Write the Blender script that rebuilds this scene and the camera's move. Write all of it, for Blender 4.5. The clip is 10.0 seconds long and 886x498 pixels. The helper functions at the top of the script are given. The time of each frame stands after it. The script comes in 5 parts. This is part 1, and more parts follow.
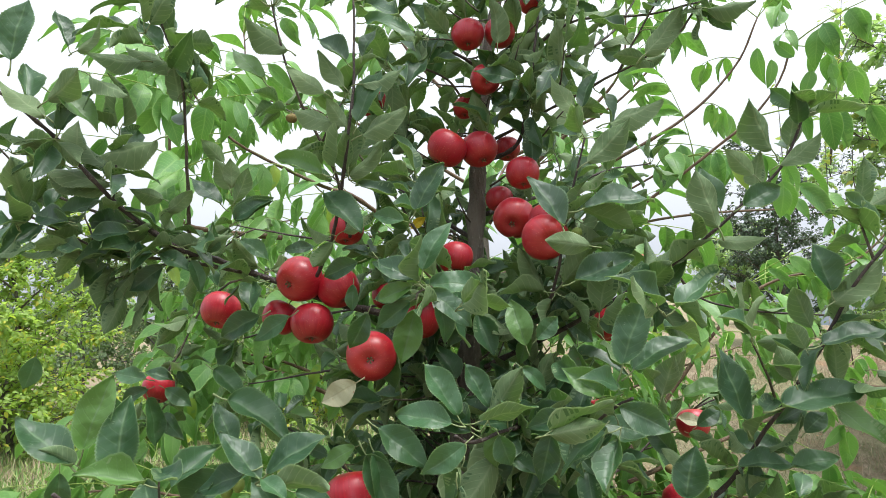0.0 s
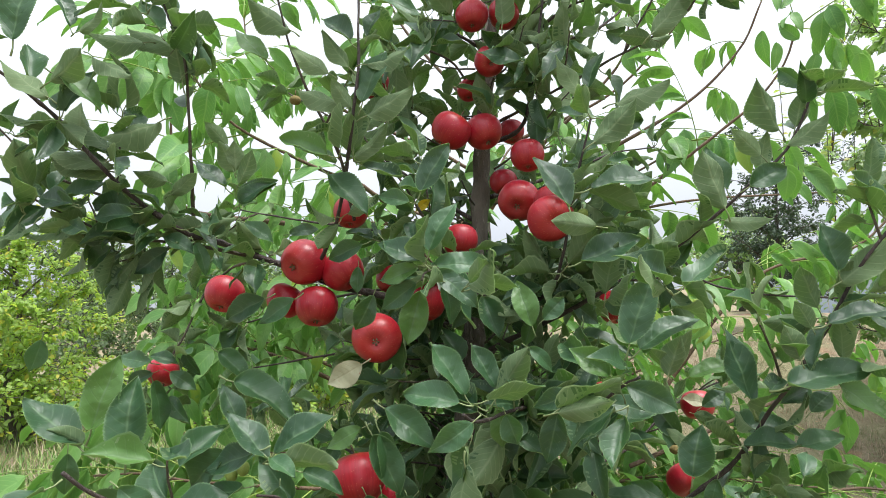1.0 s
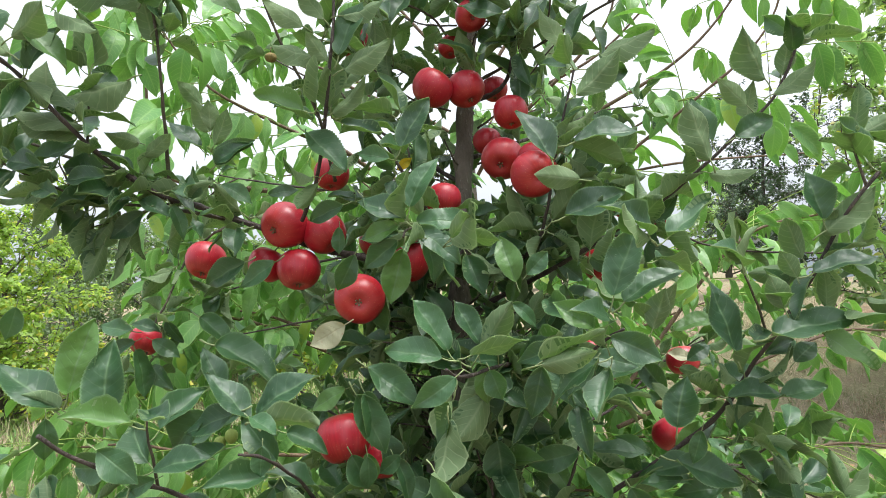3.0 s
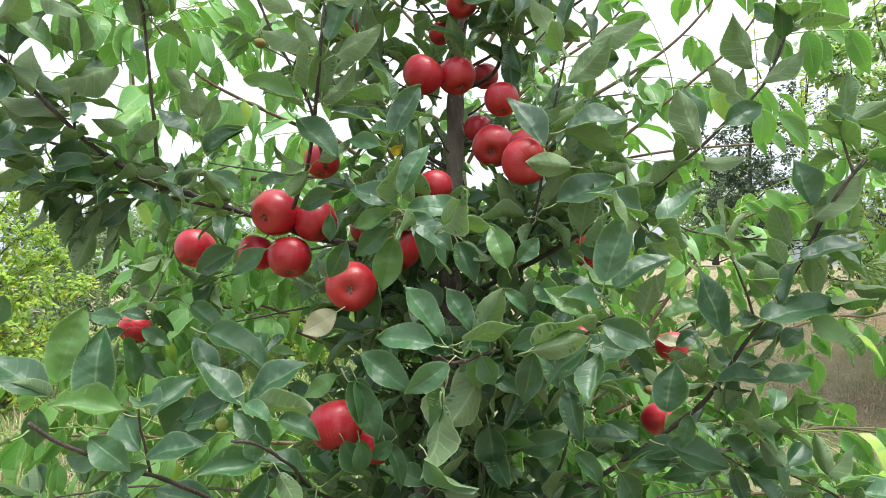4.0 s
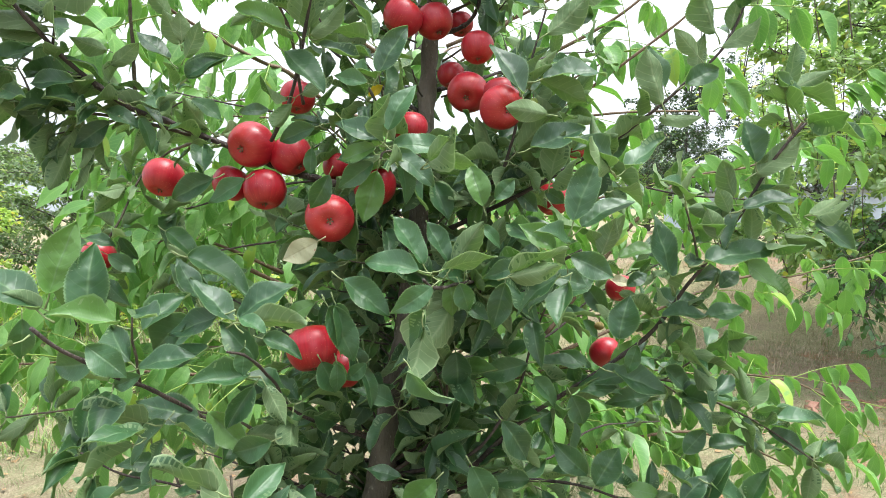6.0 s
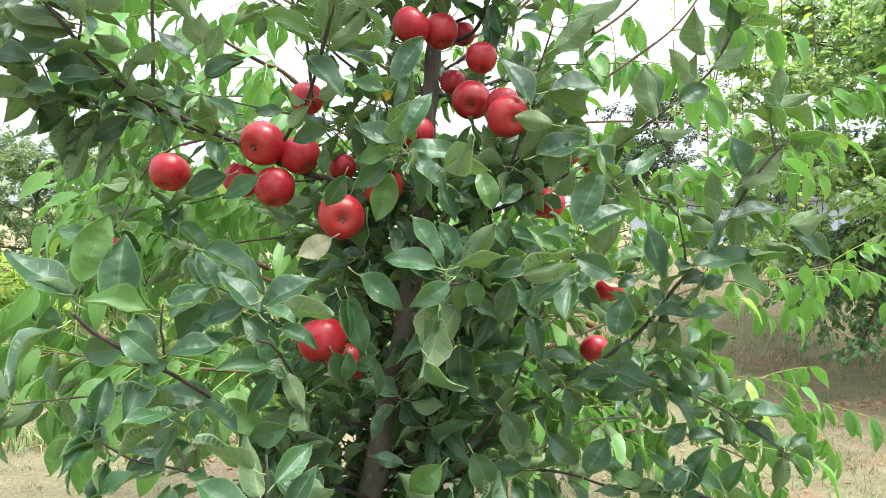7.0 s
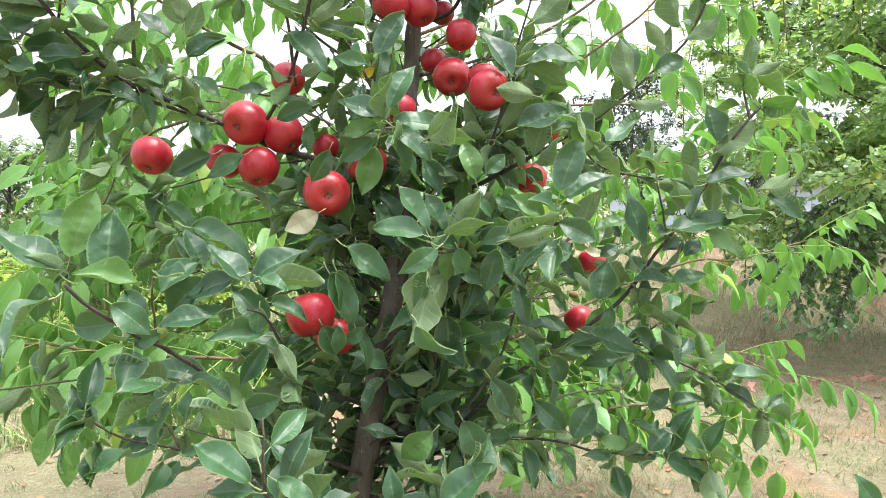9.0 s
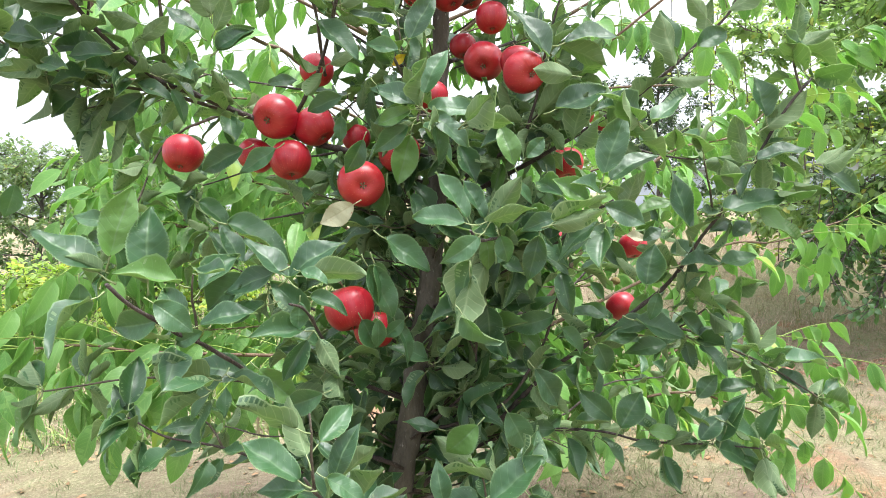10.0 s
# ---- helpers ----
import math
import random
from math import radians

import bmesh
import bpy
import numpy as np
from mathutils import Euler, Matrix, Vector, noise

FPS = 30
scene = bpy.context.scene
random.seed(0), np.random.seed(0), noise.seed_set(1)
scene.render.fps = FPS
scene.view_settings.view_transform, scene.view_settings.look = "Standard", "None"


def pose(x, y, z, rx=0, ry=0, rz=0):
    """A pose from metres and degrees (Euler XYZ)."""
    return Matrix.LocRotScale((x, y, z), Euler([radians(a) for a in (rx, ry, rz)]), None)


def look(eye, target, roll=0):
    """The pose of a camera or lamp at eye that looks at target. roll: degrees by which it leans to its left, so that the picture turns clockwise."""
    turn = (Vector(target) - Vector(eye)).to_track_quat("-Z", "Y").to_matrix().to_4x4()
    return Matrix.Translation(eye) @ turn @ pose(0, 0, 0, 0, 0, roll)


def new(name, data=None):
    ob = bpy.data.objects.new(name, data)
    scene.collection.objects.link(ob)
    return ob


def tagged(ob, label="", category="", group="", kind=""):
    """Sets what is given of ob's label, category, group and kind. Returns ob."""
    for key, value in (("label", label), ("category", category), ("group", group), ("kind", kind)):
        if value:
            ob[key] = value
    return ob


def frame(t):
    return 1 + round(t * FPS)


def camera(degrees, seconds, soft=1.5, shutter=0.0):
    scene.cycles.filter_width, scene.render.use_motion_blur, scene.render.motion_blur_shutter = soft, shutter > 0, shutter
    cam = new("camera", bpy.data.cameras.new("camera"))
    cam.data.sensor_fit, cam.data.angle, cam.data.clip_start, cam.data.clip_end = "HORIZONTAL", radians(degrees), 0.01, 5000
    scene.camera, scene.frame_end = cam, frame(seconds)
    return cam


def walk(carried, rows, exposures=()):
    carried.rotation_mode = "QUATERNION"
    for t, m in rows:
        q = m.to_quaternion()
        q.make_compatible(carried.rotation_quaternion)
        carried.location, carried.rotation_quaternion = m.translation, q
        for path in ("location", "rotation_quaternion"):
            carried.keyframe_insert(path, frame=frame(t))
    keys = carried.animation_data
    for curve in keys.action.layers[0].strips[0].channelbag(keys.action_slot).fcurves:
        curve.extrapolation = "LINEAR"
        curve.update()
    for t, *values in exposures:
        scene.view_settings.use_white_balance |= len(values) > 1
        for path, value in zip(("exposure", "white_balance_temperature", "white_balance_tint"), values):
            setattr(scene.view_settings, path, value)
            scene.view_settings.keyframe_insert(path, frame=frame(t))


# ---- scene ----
cam = camera(70.5, 10.0, soft=0.6)
PATH = [
    (0, (0.1, -0.031, 1.479), (-0.067, 1.953, 1.668), -2.2),
    (0.5, (0.099, -0.03, 1.469), (-0.042, 1.959, 1.626), -2.3),
    (1, (0.091, -0.029, 1.469), (-0.077, 1.958, 1.622), -2.3),
    (1.5, (0.095, -0.021, 1.464), (-0.067, 1.967, 1.604), -2.8),
    (2, (0.1, -0.016, 1.457), (-0.046, 1.976, 1.57), -3.0),
    (2.5, (0.101, -0.01, 1.452), (-0.042, 1.983, 1.544), -3.3),
    (3.8, (0.094, -0.014, 1.445), (-0.022, 1.982, 1.473), -3.3),
    (4, (0.095, -0.013, 1.446), (-0.011, 1.984, 1.472), -3.4),
    (4.5, (0.09, -0.012, 1.44), (-0.011, 1.985, 1.454), -3.4),
    (5, (0.083, -0.025, 1.444), (0.032, 1.975, 1.439), -2.3),
    (5.5, (0.074, -0.062, 1.449), (0.106, 1.938, 1.45), -1.5),
    (6, (0.039, -0.072, 1.421), (0.122, 1.922, 1.297), -0.7),
    (6.2, (0.017, -0.091, 1.435), (0.133, 1.9, 1.284), -0.7),
    (7.3, (-0.032, -0.128, 1.411), (0.166, 1.859, 1.307), 0.8),
    (7.5, (-0.035, -0.133, 1.404), (0.179, 1.854, 1.305), 0.1),
    (8, (-0.038, -0.142, 1.393), (0.197, 1.841, 1.287), -0.5),
    (8.5, (-0.046, -0.15, 1.387), (0.194, 1.832, 1.266), 0.7),
    (9, (-0.036, -0.142, 1.387), (0.208, 1.838, 1.247), -0.5),
    (9.5, (-0.031, -0.13, 1.391), (0.2, 1.851, 1.242), -0.8),
    (10, (-0.058, -0.115, 1.381), (0.111, 1.871, 1.218), -2.4),
]
walk(cam, [(t, look(eye, target, roll)) for t, eye, target, roll in PATH],
     [(0, 0.95, 6500, 10), (2.5, 1.02, 6500, 10), (4.5, 1.32, 6500, 7), (6, 1.42, 6500, 7), (7.5, 1.58, 6500, 9), (10, 1.64, 6500, 12)])

# ---- body ----
# World: bright overcast sky, one soft sun.
world = bpy.data.worlds.new("overcast")
scene.world = world
world.use_nodes = True
wn, wl = world.node_tree.nodes, world.node_tree.links
wn.clear()
sky = wn.new("ShaderNodeTexSky")
sky.sky_type = "NISHITA"
sky.sun_disc = False
sky.sun_elevation, sky.sun_rotation = radians(69), radians(108)
sky.air_density, sky.dust_density, sky.ozone_density = 1.0, 6.0, 1.0
grey = wn.new("ShaderNodeHueSaturation")
grey.inputs["Saturation"].default_value = 0.12
grey.inputs["Value"].default_value = 1.0
cloud = wn.new("ShaderNodeMix")
cloud.data_type = "RGBA"
cloud.inputs[0].default_value = 0.62
cloud.inputs[7].default_value = (5.75, 6.2, 6.95, 1)
wbg, wout = wn.new("ShaderNodeBackground"), wn.new("ShaderNodeOutputWorld")
wbg.inputs["Strength"].default_value = 0.14
wl.new(sky.outputs["Color"], grey.inputs["Color"])
wl.new(grey.outputs["Color"], cloud.inputs[6])
# an overcast sky is about twice as bright overhead as at the horizon
direction, split = wn.new("ShaderNodeTexCoord"), wn.new("ShaderNodeSeparateXYZ")
height = wn.new("ShaderNodeMapRange")
height.inputs["From Min"].default_value, height.inputs["From Max"].default_value = 0.0, 1.0
height.inputs["To Min"].default_value, height.inputs["To Max"].default_value = 0.62, 1.40
dome = wn.new("ShaderNodeVectorMath")
dome.operation = "SCALE"
wl.new(direction.outputs["Generated"], split.inputs[0])
wl.new(split.outputs["Z"], height.inputs["Value"])
wl.new(cloud.outputs[2], dome.inputs[0])
wl.new(height.outputs["Result"], dome.inputs["Scale"])
wl.new(dome.outputs["Vector"], wbg.inputs["Color"])
wl.new(wbg.outputs["Background"], wout.inputs["Surface"])

sun = new("sun", bpy.data.lights.new("sun", "SUN"))
sun.data.energy, sun.data.angle, sun.data.color = 1.9, radians(20), (1.0, 0.985, 0.96)
sun.matrix_world = look((1.7, -0.6, 4.8), (0, 0, 0))


# ---- materials ----
def material(name):
    mat = bpy.data.materials.new(name)
    mat.use_nodes = True
    nt = mat.node_tree
    return mat, nt, nt.nodes["Principled BSDF"], nt.nodes["Material Output"]


def node(nt, kind, **values):
    n = nt.nodes.new("ShaderNode" + kind)
    for key, value in values.items():
        n.inputs[key.replace("_", " ")].default_value = value
    return n


def math_node(nt, op, a, b=None, c=None):
    n = nt.nodes.new("ShaderNodeMath")
    n.operation = op
    for i, v in enumerate((a, b, c)):
        if v is None:
            continue
        if isinstance(v, (int, float)):
            n.inputs[i].default_value = v
        else:
            nt.links.new(v, n.inputs[i])
    return n.outputs[0]


def mix(nt, fac, a, b, blend="MIX"):
    n = nt.nodes.new("ShaderNodeMix")
    n.data_type, n.blend_type = "RGBA", blend
    for key, v in ((0, fac), (6, a), (7, b)):
        if isinstance(v, (int, float)):
            n.inputs[key].default_value = v
        elif isinstance(v, tuple):
            n.inputs[key].default_value = (*v, 1)
        else:
            nt.links.new(v, n.inputs[key])
    return n.outputs[2]


def ramp(nt, fac, *stops):
    n = nt.nodes.new("ShaderNodeValToRGB")
    while len(n.color_ramp.elements) < len(stops):
        n.color_ramp.elements.new(0.5)
    for e, (p, c) in zip(n.color_ramp.elements, stops):
        e.position, e.color = p, (*c, 1) if isinstance(c, tuple) else (c, c, c, 1)
    nt.links.new(fac, n.inputs["Fac"])
    return n.outputs["Color"]


def noise_out(nt, coord, scale, detail=4.0, rough=0.55):
    n = node(nt, "TexNoise", Scale=scale, Detail=detail, Roughness=rough)
    nt.links.new(coord, n.inputs["Vector"])
    return n.outputs["Fac"]


def bump(nt, height, strength, distance, into):
    n = node(nt, "Bump", Strength=strength, Distance=distance)
    nt.links.new(height, n.inputs["Height"])
    nt.links.new(n.outputs["Normal"], into)
    return n


def any_random(nt):
    """A number that differs from leaf to leaf, both for single leaves and for joined foliage."""
    a, b = nt.nodes.new("ShaderNodeObjectInfo"), nt.nodes.new("ShaderNodeNewGeometry")
    return math_node(nt, "FRACT", math_node(nt, "ADD", a.outputs["Random"], b.outputs["Random Per Island"]))


def leaf_material(name, dark, light, vein, through_colour, through_amount, rough, spec, ribs=7.0, odd=None, odd_share=0.0, blotch=None, blotch_share=0.0, veined=0.36, dusty=0.0):
    mat, nt, bsdf, out = material(name)
    rnd = any_random(nt)
    uv = nt.nodes.new("ShaderNodeUVMap")
    uv.uv_map = "leaf"
    sep = nt.nodes.new("ShaderNodeSeparateXYZ")
    nt.links.new(uv.outputs["UV"], sep.inputs[0])
    across = math_node(nt, "ABSOLUTE", sep.outputs["X"])
    along = sep.outputs["Y"]
    # side ribs run slanted from the midrib to the margin
    slant = math_node(nt, "MULTIPLY", math_node(nt, "SUBTRACT", along, math_node(nt, "MULTIPLY", math_node(nt, "POWER", across, 1.25), 0.22)), ribs)
    saw = math_node(nt, "ABSOLUTE", math_node(nt, "SUBTRACT", math_node(nt, "FRACT", slant), 0.5))
    rib = math_node(nt, "SUBTRACT", 1.0, math_node(nt, "MINIMUM", math_node(nt, "DIVIDE", saw, 0.10), 1.0))
    mid = math_node(nt, "SUBTRACT", 1.0, math_node(nt, "MINIMUM", math_node(nt, "DIVIDE", across, 0.10), 1.0))
    edge = math_node(nt, "MULTIPLY", math_node(nt, "GREATER_THAN", across, 0.93), 0.8)
    lines = math_node(nt, "MAXIMUM", math_node(nt, "MAXIMUM", math_node(nt, "MULTIPLY", rib, veined), math_node(nt, "MULTIPLY", mid, 0.9)), edge)
    co = nt.nodes.new("ShaderNodeTexCoord").outputs["Object"]
    patch = noise_out(nt, co, 38, 4)
    fine = noise_out(nt, co, 420, 3)
    shade = math_node(nt, "ADD", math_node(nt, "MULTIPLY", math_node(nt, "POWER", rnd, 1.35), 0.84), math_node(nt, "MULTIPLY", patch, 0.30))
    col = mix(nt, shade, dark, light)
    if odd:
        col = mix(nt, math_node(nt, "LESS_THAN", math_node(nt, "FRACT", math_node(nt, "MULTIPLY", rnd, 37.7)), odd_share), col, odd)
    col = mix(nt, math_node(nt, "MULTIPLY", lines, 0.8), col, vein)
    col = mix(nt, math_node(nt, "MULTIPLY", fine, 0.42), col, tuple(v * 0.55 for v in dark))
    if blotch:
        spots = ramp(nt, noise_out(nt, co, 95, 3, 0.7), (0.66, 0.0), (0.72, 1.0))
        some = math_node(nt, "LESS_THAN", math_node(nt, "FRACT", math_node(nt, "MULTIPLY", rnd, 11.3)), blotch_share)
        col = mix(nt, math_node(nt, "MULTIPLY", spots, some), col, blotch)
    if dusty:
        # pale dust and dried spray drops
        drops = ramp(nt, noise_out(nt, co, 520, 2, 0.5), (0.70, 0.0), (0.75, 1.0))
        film = math_node(nt, "MULTIPLY", ramp(nt, noise_out(nt, co, 24, 5, 0.65), (0.42, 0.0), (0.72, 1.0)), 0.35)
        col = mix(nt, math_node(nt, "MULTIPLY", math_node(nt, "MAXIMUM", drops, film), dusty), col, (0.28, 0.34, 0.24))
    nt.links.new(col, bsdf.inputs["Base Color"])
    nt.links.new(math_node(nt, "ADD", math_node(nt, "MULTIPLY", patch, 0.30), rough - 0.13), bsdf.inputs["Roughness"])
    bsdf.inputs["Specular IOR Level"].default_value = spec
    relief = math_node(nt, "ADD", math_node(nt, "MULTIPLY", lines, -0.45), math_node(nt, "MULTIPLY", patch, 1.0))
    bump(nt, relief, 0.55, 0.002, bsdf.inputs["Normal"])
    tr = node(nt, "BsdfTranslucent")
    nt.links.new(mix(nt, 0.8, col, through_colour), tr.inputs["Color"])
    both = nt.nodes.new("ShaderNodeMixShader")
    both.inputs[0].default_value = through_amount
    nt.links.new(bsdf.outputs[0], both.inputs[1])
    nt.links.new(tr.outputs[0], both.inputs[2])
    nt.links.new(both.outputs[0], out.inputs["Surface"])
    return mat


APPLE_LEAF = leaf_material("apple_leaf_upper", (0.008, 0.042, 0.021), (0.054, 0.148, 0.056), (0.18, 0.29, 0.14), (0.50, 0.78, 0.25), 0.29, 0.42, 0.6,
                           odd=(0.11, 0.24, 0.05), odd_share=0.08, blotch=(0.16, 0.12, 0.05), blotch_share=0.14, veined=0.32, dusty=0.16)
APPLE_UNDER = leaf_material("apple_leaf_under", (0.135, 0.21, 0.105), (0.225, 0.315, 0.155), (0.40, 0.48, 0.28), (0.60, 0.81, 0.34), 0.38, 0.62, 0.3, veined=0.75)
PALE_LEAF = leaf_material("pale_withered_leaf", (0.46, 0.47, 0.30), (0.66, 0.65, 0.46), (0.50, 0.46, 0.3), (0.7, 0.6, 0.35), 0.3, 0.65, 0.3,
                          blotch=(0.34, 0.10, 0.08), blotch_share=1.0)
YELLOW_LEAF = leaf_material("yellowed_leaf", (0.72, 0.52, 0.03), (0.85, 0.66, 0.05), (0.8, 0.7, 0.2), (0.95, 0.8, 0.1), 0.4, 0.5, 0.3)
WALNUT_LEAF = leaf_material("walnut_leaf_upper", (0.075, 0.22, 0.055), (0.22, 0.43, 0.11), (0.42, 0.58, 0.22), (0.60, 0.90, 0.32), 0.44, 0.38, 0.6, ribs=11.0, veined=0.7,
                            odd=(0.42, 0.52, 0.06), odd_share=0.05)
WALNUT_UNDER = leaf_material("walnut_leaf_under", (0.18, 0.35, 0.11), (0.29, 0.49, 0.17), (0.48, 0.62, 0.28), (0.60, 0.90, 0.32), 0.44, 0.55, 0.35, ribs=11.0, veined=0.8)
PEAR_LEAF = leaf_material("pear_leaf", (0.095, 0.16, 0.075), (0.30, 0.42, 0.17), (0.26, 0.36, 0.14), (0.54, 0.82, 0.22), 0.46, 0.30, 0.8, odd=(0.48, 0.38, 0.04), odd_share=0.06)
OLD_PEAR_LEAF = leaf_material("mature_pear_leaf", (0.028, 0.085, 0.03), (0.09, 0.19, 0.06), (0.13, 0.22, 0.08), (0.3, 0.6, 0.12), 0.3, 0.3, 0.65)
SHOOT_LEAF = leaf_material("shoot_leaf", (0.30, 0.42, 0.06), (0.46, 0.56, 0.09), (0.4, 0.46, 0.14), (0.65, 0.85, 0.15), 0.42, 0.42, 0.45, odd=(0.6, 0.48, 0.05), odd_share=0.12)
BUSH_LEAF = leaf_material("bush_leaf", (0.18, 0.28, 0.075), (0.35, 0.46, 0.135), (0.24, 0.32, 0.1), (0.6, 0.88, 0.12), 0.48, 0.5, 0.4, odd=(0.6, 0.48, 0.06), odd_share=0.14)
GREYISH_LEAF = leaf_material("grey_green_leaf", (0.06, 0.105, 0.045), (0.16, 0.24, 0.10), (0.16, 0.2, 0.1), (0.3, 0.5, 0.12), 0.3, 0.45, 0.45, odd=(0.3, 0.34, 0.08), odd_share=0.08)
DARK_LEAF = leaf_material("dark_tree_leaf", (0.03, 0.065, 0.035), (0.085, 0.14, 0.07), (0.08, 0.12, 0.05), (0.1, 0.2, 0.03), 0.16, 0.42, 0.5)


def bark_material(name, dark, light, spot, scale=60.0, rough=0.75):
    mat, nt, bsdf, out = material(name)
    co = nt.nodes.new("ShaderNodeTexCoord").outputs["Object"]
    m = node(nt, "Mapping", Scale=(1, 1, 0.35))
    nt.links.new(co, m.inputs["Vector"])
    big = noise_out(nt, m.outputs[0], scale * 0.35, 5, 0.65)
    small = noise_out(nt, m.outputs[0], scale * 3, 4, 0.6)
    col = mix(nt, ramp(nt, big, (0.3, 0.0), (0.72, 1.0)), dark, light)
    col = mix(nt, ramp(nt, small, (0.62, 0.0), (0.72, 1.0)), col, spot)
    nt.links.new(col, bsdf.inputs["Base Color"])
    bsdf.inputs["Roughness"].default_value = rough
    bump(nt, math_node(nt, "ADD", big, math_node(nt, "MULTIPLY", small, 0.7)), 0.9, 0.008, bsdf.inputs["Normal"])
    return mat


TRUNK_BARK = bark_material("apple_trunk_bark", (0.060, 0.050, 0.038), (0.185, 0.16, 0.125), (0.28, 0.26, 0.22))
LIMB_BARK = bark_material("apple_limb_bark", (0.035, 0.025, 0.022), (0.085, 0.062, 0.052), (0.22, 0.19, 0.16), 110.0, 0.6)
TWIG_BARK = bark_material("green_twig_bark", (0.055, 0.042, 0.030), (0.11, 0.09, 0.055), (0.2, 0.18, 0.12), 140.0, 0.55)
WALNUT_BARK = bark_material("walnut_bark", (0.10, 0.062, 0.038), (0.20, 0.125, 0.075), (0.26, 0.2, 0.13), 80.0, 0.6)
GREY_BARK = bark_material("orchard_bark", (0.05, 0.042, 0.035), (0.13, 0.11, 0.09), (0.2, 0.18, 0.15), 30.0, 0.8)


def plain(name, a, b, scale, rough, spec=0.3):
    mat, nt, bsdf, out = material(name)
    co = nt.nodes.new("ShaderNodeTexCoord").outputs["Object"]
    n = noise_out(nt, co, scale, 5, 0.6)
    nt.links.new(mix(nt, ramp(nt, n, (0.3, 0.0), (0.7, 1.0)), a, b), bsdf.inputs["Base Color"])
    bsdf.inputs["Roughness"].default_value = rough
    bsdf.inputs["Specular IOR Level"].default_value = spec
    bump(nt, n, 0.3, 0.003, bsdf.inputs["Normal"])
    return mat


PETIOLE = plain("leaf_stalk", (0.16, 0.22, 0.09), (0.27, 0.31, 0.15), 60, 0.5)
RACHIS = plain("walnut_leaf_stalk", (0.2, 0.3, 0.06), (0.3, 0.4, 0.1), 60, 0.5)
STALK = plain("fruit_stalk", (0.09, 0.06, 0.03), (0.16, 0.12, 0.06), 200, 0.7)
CALYX = plain("dry_calyx", (0.06, 0.05, 0.025), (0.24, 0.23, 0.13), 300, 0.9)
HUSK = plain("green_husk", (0.14, 0.2, 0.04), (0.24, 0.3, 0.07), 90, 0.5)
RUBBLE = plain("red_brick_rubble", (0.27, 0.13, 0.09), (0.42, 0.24, 0.18), 30, 0.95)
ROT = plain("shrivelled_fruit_skin", (0.10, 0.07, 0.03), (0.30, 0.24, 0.08), 70, 0.8)


def apple_material():
    mat, nt, bsdf, out = material("red_apple_skin")
    co = nt.nodes.new("ShaderNodeTexCoord").outputs["Object"]
    info = nt.nodes.new("ShaderNodeObjectInfo")
    rnd = info.outputs["Random"]
    sep = nt.nodes.new("ShaderNodeSeparateXYZ")
    nt.links.new(co, sep.inputs[0])
    # streaks run from stalk to calyx
    ang = math_node(nt, "ARCTAN2", sep.outputs["Y"], sep.outputs["X"])
    comb = nt.nodes.new("ShaderNodeCombineXYZ")
    nt.links.new(math_node(nt, "MULTIPLY", ang, 8.0), comb.inputs[0])
    nt.links.new(math_node(nt, "MULTIPLY", sep.outputs["Z"], 1.0), comb.inputs[1])
    nt.links.new(math_node(nt, "MULTIPLY", rnd, 40.0), comb.inputs[2])
    streak = noise_out(nt, comb.outputs[0], 1.6, 5, 0.6)
    col = mix(nt, ramp(nt, streak, (0.22, 0.0), (0.82, 1.0)), (0.30, 0.005, 0.016), (0.46, 0.014, 0.028))
    blush = noise_out(nt, co, 1.4, 3)
    side = math_node(nt, "ADD", math_node(nt, "MULTIPLY", blush, 0.8), math_node(nt, "MULTIPLY", rnd, 0.22))
    col = mix(nt, math_node(nt, "MULTIPLY", ramp(nt, side, (0.72, 0.0), (1.0, 1.0)), 0.6), col, (0.42, 0.085, 0.02))
    top = ramp(nt, math_node(nt, "MULTIPLY", sep.outputs["Z"], 1.7), (0.50, 0.0), (0.75, 1.0))
    col = mix(nt, math_node(nt, "MULTIPLY", top, 0.25), col, (0.34, 0.16, 0.02))
    low = ramp(nt, math_node(nt, "ADD", math_node(nt, "MULTIPLY", sep.outputs["Z"], -0.9), math_node(nt, "MULTIPLY", streak, 0.5)), (0.34, 0.0), (0.75, 1.0))
    col = mix(nt, math_node(nt, "MULTIPLY", low, 0.32), col, (0.46, 0.075, 0.022))
    # waxy bloom in soft patches
    wax = ramp(nt, noise_out(nt, co, 2.2, 3, 0.5), (0.45, 0.0), (0.75, 1.0))
    col = mix(nt, math_node(nt, "MULTIPLY", wax, 0.13), col, (0.52, 0.10, 0.13))
    v = nt.nodes.new("ShaderNodeTexVoronoi")
    v.inputs["Scale"].default_value = 20
    nt.links.new(co, v.inputs["Vector"])
    dots = ramp(nt, v.outputs["Distance"], (0.10, 1.0), (0.18, 0.0))
    col = mix(nt, math_node(nt, "MULTIPLY", dots, 0.45), col, (0.62, 0.30, 0.16))
    nt.links.new(col, bsdf.inputs["Base Color"])
    bloom = noise_out(nt, co, 3.4, 4)
    nt.links.new(ramp(nt, bloom, (0.3, 0.28), (0.7, 0.46)), bsdf.inputs["Roughness"])
    bsdf.inputs["Specular IOR Level"].default_value = 0.5
    bsdf.inputs["Subsurface Weight"].default_value = 0.04
    bsdf.inputs["Subsurface Radius"].default_value = (0.006, 0.002, 0.001)
    return mat


APPLE_SKIN = apple_material()


